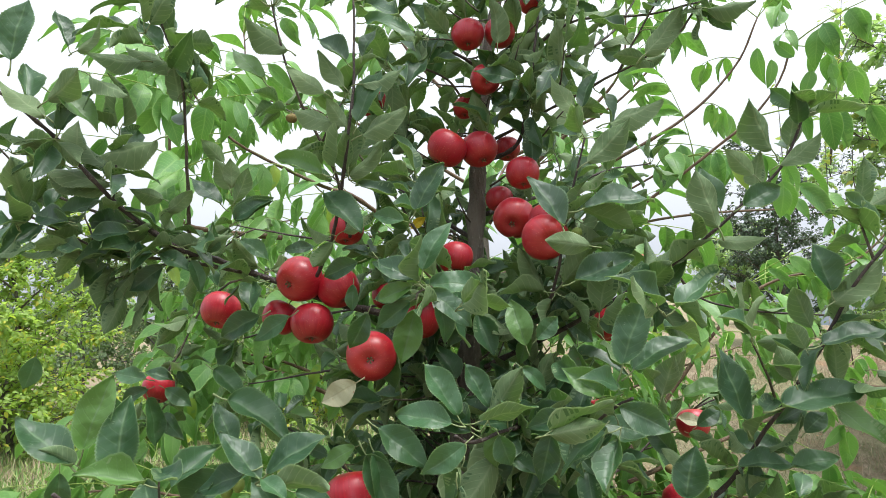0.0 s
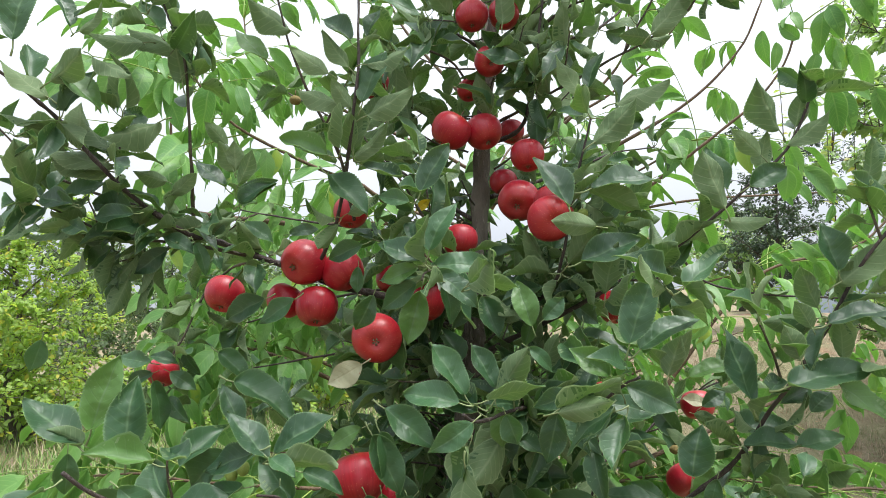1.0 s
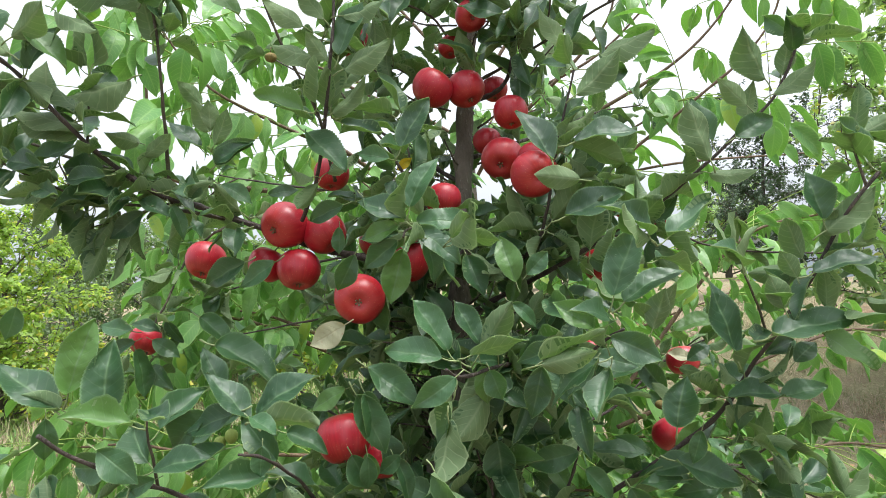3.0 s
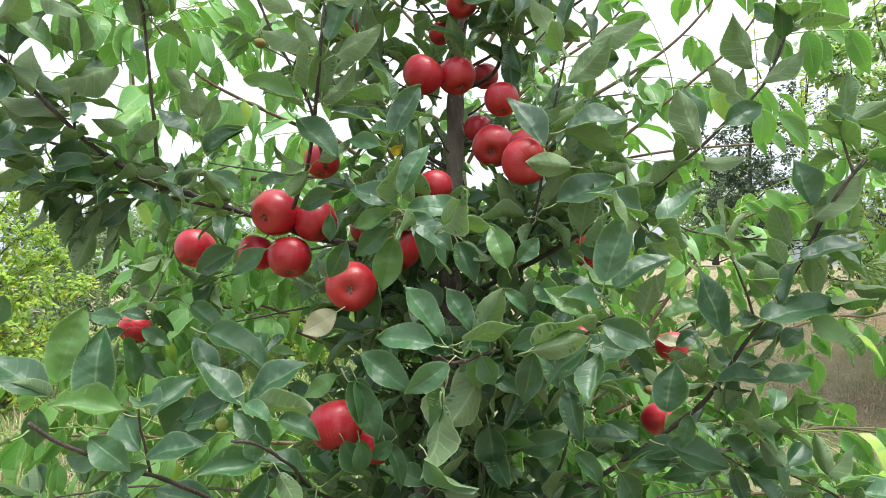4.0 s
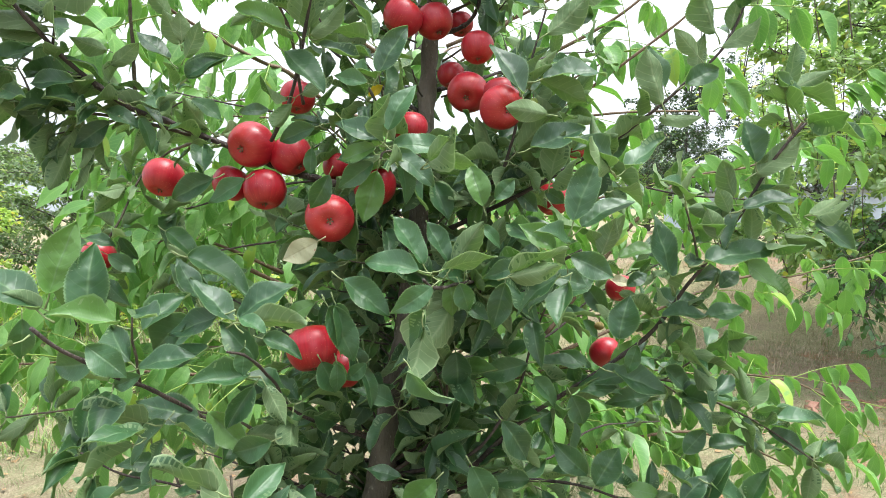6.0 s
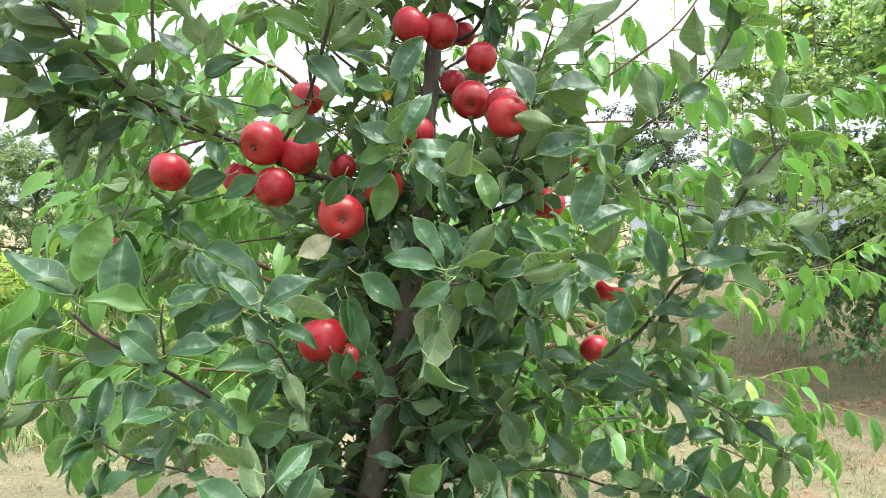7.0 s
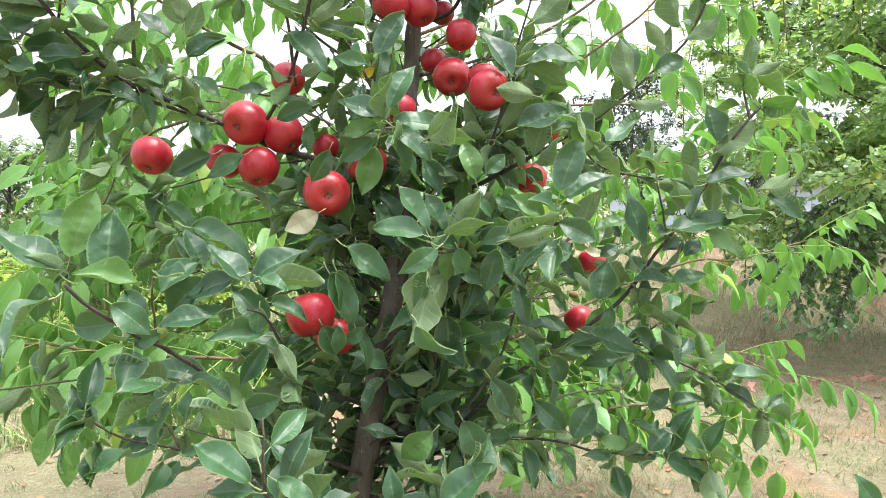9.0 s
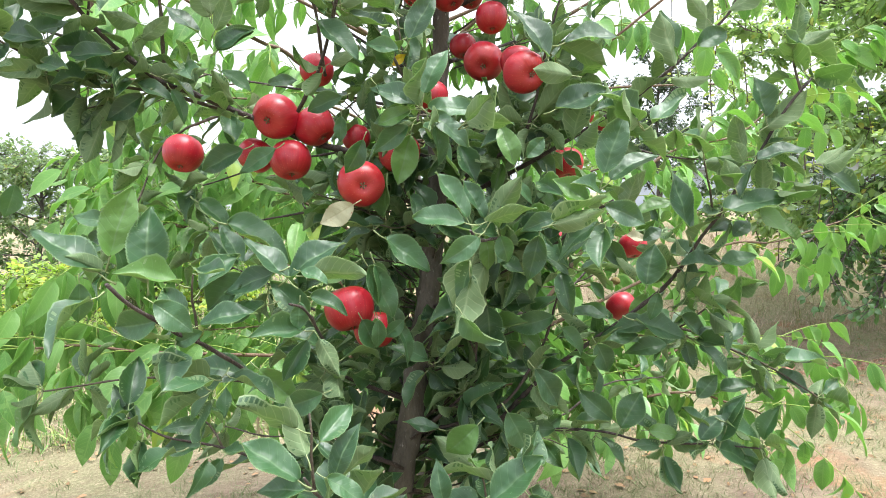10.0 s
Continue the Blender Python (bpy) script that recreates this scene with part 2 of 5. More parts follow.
def ground_material():
    mat, nt, bsdf, out = material("dry_orchard_soil")
    co = nt.nodes.new("ShaderNodeTexCoord").outputs["Object"]
    big, mid, fine = noise_out(nt, co, 0.7, 6, 0.6), noise_out(nt, co, 5, 6, 0.65), noise_out(nt, co, 60, 5, 0.7)
    soil = mix(nt, ramp(nt, mid, (0.3, 0.0), (0.7, 1.0)), (0.20, 0.135, 0.10), (0.40, 0.30, 0.235))
    soil = mix(nt, ramp(nt, noise_out(nt, co, 1.7, 4), (0.56, 0.0), (0.66, 1.0)), soil, (0.36, 0.16, 0.10))
    turf = mix(nt, ramp(nt, fine, (0.35, 0.0), (0.65, 1.0)), (0.12, 0.155, 0.06), (0.34, 0.32, 0.18))
    cover = ramp(nt, math_node(nt, "ADD", math_node(nt, "MULTIPLY", big, 0.7), math_node(nt, "MULTIPLY", mid, 0.3)), (0.38, 0.0), (0.54, 1.0))
    col = mix(nt, math_node(nt, "MULTIPLY", cover, 0.75), soil, turf)
    specks = ramp(nt, noise_out(nt, co, 26, 6, 0.75), (0.44, 0.0), (0.60, 1.0))
    col = mix(nt, math_node(nt, "MULTIPLY", specks, 0.5), col, (0.18, 0.14, 0.09))
    chips = ramp(nt, noise_out(nt, co, 44, 5, 0.8), (0.60, 0.0), (0.66, 1.0))
    col = mix(nt, math_node(nt, "MULTIPLY", chips, 0.7), col, (0.50, 0.38, 0.28))
    nt.links.new(col, bsdf.inputs["Base Color"])
    bsdf.inputs["Roughness"].default_value = 0.95
    bsdf.inputs["Specular IOR Level"].default_value = 0.15
    bump(nt, math_node(nt, "ADD", mid, fine), 0.8, 0.03, bsdf.inputs["Normal"])
    return mat


GROUND = ground_material()


def blade_material(name, a, b, c):
    mat, nt, bsdf, out = material(name)
    rnd = any_random(nt)
    nt.links.new(ramp(nt, rnd, (0.0, a), (0.55, b), (1.0, c)), bsdf.inputs["Base Color"])
    bsdf.inputs["Roughness"].default_value = 0.6
    tr = node(nt, "BsdfTranslucent")
    nt.links.new(ramp(nt, rnd, (0.0, a), (0.55, b), (1.0, c)), tr.inputs["Color"])
    both = nt.nodes.new("ShaderNodeMixShader")
    both.inputs[0].default_value = 0.25
    nt.links.new(bsdf.outputs[0], both.inputs[1])
    nt.links.new(tr.outputs[0], both.inputs[2])
    nt.links.new(both.outputs[0], out.inputs["Surface"])
    return mat


GRASS = blade_material("grass_blades", (0.13, 0.20, 0.07), (0.23, 0.25, 0.12), (0.36, 0.31, 0.20))
WEED = blade_material("green_weeds", (0.09, 0.19, 0.04), (0.19, 0.32, 0.08), (0.34, 0.37, 0.13))
STRAW = blade_material("dry_straw", (0.18, 0.21, 0.07), (0.36, 0.28, 0.19), (0.48, 0.38, 0.27))
LITTER = blade_material("fallen_leaf_litter", (0.20, 0.11, 0.05), (0.34, 0.22, 0.10), (0.44, 0.24, 0.12))


# ---- mesh helpers ----
def unit(v):
    v = Vector(v)
    return v.normalized() if v.length > 1e-9 else Vector((0, 0, 1))


def mesh_object(name, mesh, parent=None, label="", kind=""):
    ob = new(name, mesh)
    if parent:
        ob.parent = parent
    return tagged(ob, label=label, kind=kind)


def mesh_from(name, verts, faces, materials, slots=None, uvs=None, smooth=True):
    me = bpy.data.meshes.new(name)
    me.from_pydata(verts, [], faces)
    for m in materials:
        me.materials.append(m)
    if slots is not None:
        me.polygons.foreach_set("material_index", np.asarray(slots, np.int32))
    if uvs is not None:
        layer = me.uv_layers.new(name="leaf")
        loops = np.empty(len(me.loops), np.int32)
        me.loops.foreach_get("vertex_index", loops)
        layer.data.foreach_set("uv", np.asarray(uvs, np.float32)[loops].ravel())
    me.polygons.foreach_set("use_smooth", np.full(len(me.polygons), smooth))
    me.update()
    return me


def spline(points, step):
    """Points evenly along a smooth curve through the given ones."""
    p = [Vector(q) for q in points]
    p = [p[0] * 2 - p[1]] + p + [p[-1] * 2 - p[-2]]
    out = []
    for i in range(1, len(p) - 2):
        a, b, c, d = p[i - 1], p[i], p[i + 1], p[i + 2]
        n = max(2, round((c - b).length / step))
        for k in range(n):
            t = k / n
            out.append(0.5 * (2 * b + (c - a) * t + (2 * a - 5 * b + 4 * c - d) * t * t + (3 * b - a - 3 * c + d) * t ** 3))
    out.append(p[-2])
    return out


def tube(line, radii, sides, knots=0.0, rng=random):
    """A tapered tube round a line, closed at both ends: vertices and faces."""
    verts, faces = [], []
    side = None
    for i, (q, r) in enumerate(zip(line, radii)):
        way = unit(line[min(i + 1, len(line) - 1)] - line[max(i - 1, 0)])
        if side is None:
            side = unit(way.orthogonal())
        side = unit(side - way * side.dot(way))
        other = way.cross(side)
        swell = 1 + knots * (rng.random() ** 4) * 1.6
        for k in range(sides):
            a = 2 * math.pi * k / sides
            rr = r * swell * (1 + knots * 0.5 * (rng.random() - 0.5))
            verts.append(q + (side * math.cos(a) + other * math.sin(a)) * rr)
    n = len(line)
    for i in range(n - 1):
        for k in range(sides):
            j = (k + 1) % sides
            faces.append((i * sides + k, i * sides + j, (i + 1) * sides + j, (i + 1) * sides + k))
    faces.append(tuple(reversed(range(sides))))
    faces.append(tuple(range((n - 1) * sides, n * sides)))
    return [tuple(v) for v in verts], faces


def leaf_shape(rows, cols, length, width, fold, droop, wave, teeth, stalk, broad=0.45, pointed=1.0, seed=0, thick=0.0004, skins=2, curl=0.0, quilt=0.0, ribs=7.0):
    """A leaf blade of two skins along +Y from the foot of its stalk, upper side +Z: vertices, faces, slots (0 upper, 1 under, 2 stalk), uv.
    curl: how far the margin rolls up; quilt: how far the blade swells between its side ribs."""
    rng = random.Random(seed)
    verts, faces, slots, uvs = [], [], [], []
    ph, ph2, ph3 = rng.random() * 6.3, rng.random() * 6.3, rng.random() * 6.3
    twist = rng.uniform(-0.45, 0.45)
    side_bend = rng.uniform(-0.12, 0.12)
    lop = rng.uniform(-0.06, 0.06)

    def outline(v):
        a = math.sin(math.pi * v ** (math.log(0.5) / math.log(broad))) if 0 < v < 1 else 0.0
        return max(a, 0.0) ** (0.64 if v < broad else 0.64 + 0.30 * pointed)

    grid = np.zeros((rows + 1, cols + 1, 3))
    for i in range(rows + 1):
        v = i / rows
        w = outline(v) * width * 0.5
        y = stalk + v * length * (1 - 0.10 * abs(droop) * v)
        bend = -droop * length * 0.5 * v * v
        tooth = 1 + (teeth if i % 2 else -teeth) * (0 < i < rows)
        for j in range(cols + 1):
            u = 2 * j / cols - 1
            x = u * w * (tooth if abs(u) > 0.99 else 1) * (1 + lop * (1 if u > 0 else -1) + 0.05 * math.sin(v * 5 + ph3 + u))
            z = bend + abs(x) * fold + wave * width * abs(u) ** 2 * math.sin(v * 9 + ph + (2.4 if u > 0 else 0))
            z += curl * width * 0.5 * abs(u) ** 3 * (0.6 + 0.4 * math.sin(v * 4 + ph2))
            if quilt:
                saw = abs(((v - 0.22 * abs(u) ** 1.25) * ribs) % 1.0 - 0.5)
                z += quilt * width * saw * 2 * min(1.0, 4 * abs(u) * (1.08 - abs(u))) * min(1.0, 6 * v, 6 * (1 - v))
            z += x * twist * v + 0.03 * width * math.sin(v * 14 + ph2) * (1 - abs(u))
            grid[i, j] = (x + side_bend * length * v * v, y, z)
    normals = np.cross(np.gradient(grid, axis=1), np.gradient(grid, axis=0))
    normals /= np.maximum(np.linalg.norm(normals, axis=2, keepdims=True), 1e-12)
    for skin in range(skins):
        base = len(verts)
        verts += [tuple(p) for p in (grid - normals * thick * skin).reshape(-1, 3).tolist()]
        uvs += [(2 * j / cols - 1, i / rows) for i in range(rows + 1) for j in range(cols + 1)]
        for i in range(rows):
            for j in range(cols):
                q = (base + i * (cols + 1) + j, base + i * (cols + 1) + j + 1, base + (i + 1) * (cols + 1) + j + 1, base + (i + 1) * (cols + 1) + j)
                faces.append(tuple(reversed(q)) if skin else q)
                slots.append(skin)
    if stalk > 0:
        r = 0.0009 if length < 0.2 else 0.001
        tv, tf = tube([Vector((0, 0, 0.0)), Vector((0, stalk * 0.5, -0.002)), Vector((0, stalk, -0.0006)), Vector((0, stalk + length * 0.04, -0.0012))], (r * 1.5, r * 1.1, r, r * 0.4), 5)
        b = len(verts)
        verts += tv
        uvs += [(0.0, 0.5)] * len(tv)
        faces += [tuple(b + k for k in f) for f in tf]
        slots += [2] * len(tf)
    return verts, faces, slots, uvs


class Shape:
    """One leaf form, kept as arrays for joining and as a mesh for single leaves."""

    def __init__(self, name, made, materials):
        verts, faces, slots, uvs = made
        self.mesh = mesh_from(name, verts, faces, materials, slots, uvs)
        self.v = np.array(verts, np.float32)
        self.uv = np.array(uvs, np.float32)
        self.loops = np.concatenate([np.array(f, np.int32) for f in faces])
        self.sizes = np.array([len(f) for f in faces], np.int32)
        self.slots = np.array(slots, np.int32)


def joined(name, pieces, materials, parent=None, label="", kind="stuff"):
    """Many leaves as one mesh: pieces of (shape, 4x4 matrix)."""
    vs, ls, ss, ms, us = [], [], [], [], []
    count = 0
    for shape, m in pieces:
        a = np.array(m, np.float32)
        vs.append(shape.v @ a[:3, :3].T + a[:3, 3])
        ls.append(shape.loops + count)
        ss.append(shape.sizes)
        ms.append(shape.slots)
        us.append(shape.uv[shape.loops])
        count += len(shape.v)
    v, l, s = np.concatenate(vs), np.concatenate(ls), np.concatenate(ss)
    me = bpy.data.meshes.new(name)
    me.vertices.add(len(v))
    me.vertices.foreach_set("co", v.ravel())
    me.loops.add(len(l))
    me.loops.foreach_set("vertex_index", l)
    me.polygons.add(len(s))
    me.polygons.foreach_set("loop_start", np.concatenate(([0], np.cumsum(s)[:-1])).astype(np.int32))
    for m in materials:
        me.materials.append(m)
    me.polygons.foreach_set("material_index", np.concatenate(ms))
    me.polygons.foreach_set("use_smooth", np.full(len(s), True))
    layer = me.uv_layers.new(name="leaf")
    layer.data.foreach_set("uv", np.concatenate(us).ravel())
    me.update(calc_edges=True)
    me.validate()
    return mesh_object(name, me, parent, label, kind)


def leaf_pose(base, way, normal, scale=1.0, wide=1.0):
    """The matrix that lays a leaf from base along way, with its upper side towards normal."""
    y = unit(way)
    z = unit(Vector(normal) - y * y.dot(Vector(normal)))
    x = y.cross(z)
    m = Matrix((x * scale * wide, y * scale, z * scale)).transposed().to_4x4()
    m.translation = Vector(base)
    return m


def ground_height(x, y):
    step = lambda a, b, v: (lambda t: t * t * (3 - 2 * t))(min(max((v - a) / (b - a), 0.0), 1.0))  # noqa: E731
    bank = 0.75 * step(5.9, 8.2, y + 0.15 * math.sin(x * 1.3)) * step(0.3, 2.6, x)
    rough = 0.05 * noise.noise((x * 0.9, y * 0.9, 0.0)) + 0.022 * noise.noise((x * 3.1, y * 3.1, 3.0)) + 0.010 * noise.noise((x * 9, y * 9, 7.0))
    bank *= 1 + 0.16 * noise.noise((x * 1.3, y * 1.3, 11.0))
    near = 1 - step(12, 40, math.hypot(x, y))
    return (bank + rough) * (near if y > 12 else 1) + 0.6 * step(10, 60, y) * step(-6, 10, x)


# ---- the ground ----
def build_ground():
    s = np.linspace(-1, 1, 251)
    axis = np.sinh(s * 6.4) / math.sinh(6.4) * 420
    xs, ys = axis + 0.5, axis + 4.0
    verts = [(float(x), float(y), ground_height(float(x), float(y))) for y in ys for x in xs]
    n = len(xs)
    faces = [(j * n + i, j * n + i + 1, (j + 1) * n + i + 1, (j + 1) * n + i) for j in range(n - 1) for i in range(n - 1)]
    tagged(new("ground", mesh_from("ground", verts, faces, [GROUND])), "dry tan orchard soil with patchy grass and a low bank", "ground", kind="structure")


build_ground()


def blade_shape(seed, flat=False):
    rng = random.Random(seed)
    if flat:
        return leaf_shape(3, 2, 1.0, 0.5, 0.15, 0.3, 0.05, 0, 0, seed=seed)
    lean = rng.uniform(0.1, 0.6)
    v = [(-0.03, 0, 0), (0.03, 0, 0), (-0.022, lean * 0.5, 0.45), (0.022, lean * 0.5, 0.45), (rng.uniform(-0.2, 0.2), lean * 1.8, 0.7)]
    return v, [(0, 1, 3, 2), (2, 3, 4)], [0, 0], [(0, 0)] * 5


def scatter_grass():
    rng = random.Random(11)
    blades = [Shape("blade", blade_shape(i), [GRASS]) for i in range(6)]
    flat = [Shape("litter", blade_shape(i, True), [LITTER, LITTER]) for i in range(3)]
    grass, litter = [], []
    while len(grass) < 165000:
        d = 1.8 + 7.0 * rng.random() ** 1.1
        a = rng.uniform(0.2, 0.88) if rng.random() < 0.66 else rng.uniform(-0.8, -0.25)
        x, y = d * math.sin(a), d * math.cos(a) - 0.1
        if noise.noise((x * 0.8, y * 0.8, 5)) + 0.6 * noise.noise((x * 3, y * 3, 1)) < rng.uniform(-0.9, 0.25):
            continue
        tall = rng.uniform(0.6, 1.5) * (2.2 if x < -1.5 and y > 5.5 else 1)
        for _ in range(rng.randint(3, 9)):
            gx, gy = x + rng.gauss(0, 0.018), y + rng.gauss(0, 0.018)
            h = rng.uniform(0.015, 0.05) * tall
            m = Matrix.Translation((gx, gy, ground_height(gx, gy) - 0.002)) @ pose(0, 0, 0, rng.uniform(-80, 60), rng.uniform(-40, 40), rng.uniform(0, 360)) @ Matrix.Scale(h, 4)
            grass.append((rng.choice(blades), m))
    weeds = [Shape("blade", blade_shape(40 + i), [WEED]) for i in range(6)]
    green = []
    straw = [Shape("blade", blade_shape(20 + i), [STRAW]) for i in range(6)]
    dry = []
    while len(dry) < 42000:
        if rng.random() < 0.22:
            x, y, tall = rng.uniform(0.2, 6.5), rng.uniform(5.0, 9.0), rng.uniform(0.04, 0.13)
        else:
            x, y, tall = rng.uniform(-7.5, -0.8), rng.uniform(3.6, 10.5), rng.uniform(0.06, 0.26)
        if noise.noise((x * 1.1, y * 1.1, 8)) + 0.5 * noise.noise((x * 4, y * 4, 2)) < rng.uniform(-0.8, 0.3):
            continue
        for _ in range(rng.randint(4, 10)):
            gx, gy = x + rng.gauss(0, 0.03), y + rng.gauss(0, 0.03)
            m = Matrix.Translation((gx, gy, ground_height(gx, gy) - 0.003)) @ pose(0, 0, 0, rng.uniform(-70, 40), 0, rng.uniform(0, 360)) @ Matrix.Scale(tall * rng.uniform(0.6, 1.2), 4)
            if gx < 0 and rng.random() < 0.72:
                green.append((rng.choice(weeds), m))
            else:
                dry.append((rng.choice(straw), m))
    tagged(joined("weeds", green, [WEED]), "green weeds and long grass in the field", "grass", kind="stuff")
    tagged(joined("dry_grass", dry, [STRAW]), "tall brown dry grass with green blades on the bank", "grass", kind="stuff")
    for _ in range(2600):
        d, a = 1.2 + 8 * rng.random(), rng.uniform(-0.9, 0.9)
        x, y = d * math.sin(a), d * math.cos(a)
        litter.append((rng.choice(flat), pose(x, y, ground_height(x, y) + 0.008, rng.uniform(-20, 20), rng.uniform(-20, 20), rng.uniform(0, 360)) @ Matrix.Scale(rng.uniform(0.03, 0.06), 4)))
    tagged(joined("grass", grass, [GRASS]), "short dry and green grass tufts on tan soil", "grass", kind="stuff")
    tagged(joined("fallen_leaves", litter, [LITTER, LITTER]), "brown dry fallen leaves scattered on the soil", "leaf litter", kind="stuff")


scatter_grass()


def brick_rubble():
    """A strip of crumbled red brick and clay lumps pressed into the soil."""
    rng = random.Random(31)
    verts, faces = [], []
    for _ in range(240):
        x = rng.uniform(2.75, 5.2)
        y = 4.15 + 0.12 * (x - 3.2) + rng.gauss(0, 0.06)
        r = rng.uniform(0.006, 0.026) * (1.4 if rng.random() < 0.1 else 0.8)
        b = len(verts)
        turn = pose(x, y, ground_height(x, y) + r * 0.15, rng.uniform(-25, 25), rng.uniform(-25, 25), rng.uniform(0, 360))
        for sz in (-0.5, 0.5):
            for sx, sy in ((-1, -1), (1, -1), (1, 1), (-1, 1)):
                verts.append(tuple(turn @ Vector((sx * r * rng.uniform(0.7, 1.5), sy * r * rng.uniform(0.6, 1.0), sz * r * rng.uniform(0.6, 1.2)))))
        faces += [(b, b + 3, b + 2, b + 1), (b + 4, b + 5, b + 6, b + 7)] + [(b + k, b + (k + 1) % 4, b + 4 + (k + 1) % 4, b + 4 + k) for k in range(4)]
    tagged(new("brick_rubble", mesh_from("brick_rubble", verts, faces, [RUBBLE], smooth=False)), "crumbled red brick lumps strewn on the soil", "rubble", kind="stuff")


brick_rubble()

# ---- the apple tree ----
def apple_leaf_forms(count, rows, cols, seed, calm):
    """Leaf forms from nearly flat to folded, drooping or rolled; calm leaves lie flatter."""
    rng, forms = random.Random(seed), []
    for i in range(count):
        fold = rng.uniform(0.12, 0.45) if calm else rng.uniform(0.2, 0.9)
        droop = (0.25, 0.5, 0.1, 0.65)[i % 4] if calm else (0.35, 0.8, 0.1, 1.1, 0.5, -0.3, 0.9, 0.3)[i % 8]
        forms.append(Shape("leaf", leaf_shape(rows, cols, 0.078, rng.uniform(0.0345, 0.0405), fold, droop, rng.uniform(0.06, 0.10) if calm else rng.uniform(0.08, 0.17), 0.034, 0.018, rng.uniform(0.44, 0.52),
                                              rng.uniform(1.1, 1.5), seed + i, curl=rng.uniform(0.05, 0.35 if calm else 0.6), quilt=0.035 if rows > 30 else 0.0),
                           [APPLE_LEAF, APPLE_UNDER, PETIOLE]))
    return forms


APPLE_SHAPES = apple_leaf_forms(16, 14, 4, 300, False)
FLAT_SHAPES = apple_leaf_forms(6, 44, 6, 400, True)
LEAF_MATS = [APPLE_LEAF, APPLE_UNDER, PETIOLE]
tree = tagged(new("apple_tree"), "young apple tree with dark green leaves and ripe red fruit", "tree")
TRUNK = [(-0.13, 1.09, -0.03), (-0.125, 1.09, 0.1), (-0.10, 1.095, 0.45), (-0.062, 1.10, 0.797), (-0.034, 1.11, 0.935), (-0.012, 1.12, 1.071), (0.010, 1.13, 1.161), (0.030, 1.15, 1.298),
         (0.055, 1.18, 1.521), (0.067, 1.215, 1.704), (0.080, 1.22, 1.826), (0.096, 1.22, 1.968), (0.129, 1.22, 2.147), (0.14, 1.22, 2.35), (0.15, 1.22, 2.6)]


def build_trunk():
    line = spline(TRUNK, 0.014)
    rng = random.Random(5)
    radii = [0.003 + 0.031 * max(0, 1 - q.z / 2.65) ** 0.85 + 0.02 * max(0, 0.15 - q.z) for q in line]
    v, f = tube(line, radii, 22, 0.08, rng)
    v = [tuple(Vector(p) + 0.004 * noise.noise_vector(Vector(p) * 38) + 0.003 * noise.noise_vector(Vector((p[0] * 90, p[1] * 90, p[2] * 25)))) for p in v]
    mesh_object("trunk", mesh_from("trunk", v, f, [TRUNK_BARK]), tree, "grey-brown knotty trunk")


build_trunk()
BOUGHS = []


def limb(r0, r1, *points):
    line = spline(points, 0.012)
    n = len(line)
    rng = random.Random(len(BOUGHS))
    r0, r1 = r0 * 0.66, r1 * 0.72
    line = [q + Vector([0.0016 * noise.noise((q * 22 + Vector((k * 9, 0, 0)))) for k in range(3)]) for q in line]
    radii = [r0 + (r1 - r0) * (i / (n - 1)) ** 0.8 for i in range(n)]
    v, f = tube(line, radii, 8, 0.25, rng)
    mesh_object("limb", mesh_from("limb", v, f, [LIMB_BARK if r0 > 0.0034 else TWIG_BARK]), tree)
    BOUGHS.append((line, r0))


limb(.0098, .0030, (-0.092, 1.140, 1.468), (-0.200, 1.100, 1.498), (-0.281, 1.060, 1.534), (-0.383, 1.020, 1.577), (-0.425, 0.968, 1.596), (-0.476, 0.910, 1.645), (-0.500, 0.860, 1.689), (-0.543, 0.830, 1.752), (-0.573, 0.800, 1.789), (-0.627, 0.760, 1.841))
limb(.005, .002, (-0.353, 1.050, 1.557), (-0.442, 0.980, 1.578), (-0.525, 0.950, 1.587), (-0.581, 0.930, 1.616), (-0.634, 0.900, 1.649))
limb(.0045, .002, (-0.469, 0.930, 1.631), (-0.590, 0.950, 1.673), (-0.671, 0.950, 1.716), (-0.717, 0.930, 1.772), (-0.753, 0.900, 1.828))
limb(.005, .0022, (-0.368, 1.120, 1.553), (-0.483, 1.280, 1.547), (-0.542, 1.290, 1.501), (-0.572, 1.250, 1.410), (-0.595, 1.240, 1.362), (-0.625, 1.240, 1.270))
limb(.0062, .0030, (-0.052, 1.080, 0.855), (-0.186, 0.950, 0.980), (-0.237, 0.880, 1.073), (-0.294, 0.780, 1.167), (-0.333, 0.700, 1.224), (-0.361, 0.640, 1.269), (-0.375, 0.610, 1.300))
limb(.006, .002, (-0.076, 1.100, 0.789), (-0.215, 1.000, 0.889), (-0.365, 0.950, 0.976), (-0.435, 0.920, 1.010), (-0.486, 0.900, 1.053))
limb(.005, .002, (-0.213, 1.150, 0.930), (-0.318, 1.130, 1.023), (-0.457, 1.100, 1.058), (-0.560, 1.080, 1.068), (-0.691, 1.050, 1.064))
limb(.0055, .002, (-0.207, 1.020, 1.542), (-0.160, 0.950, 1.600), (-0.124, 0.880, 1.676), (-0.101, 0.835, 1.748), (-0.092, 0.830, 1.813), (-0.090, 0.830, 1.880), (-0.089, 0.830, 1.931))
limb(.0045, .002, (0.020, 1.080, 1.505), (-0.021, 0.990, 1.593), (-0.058, 0.970, 1.662), (-0.099, 0.970, 1.711), (-0.120, 0.960, 1.743))
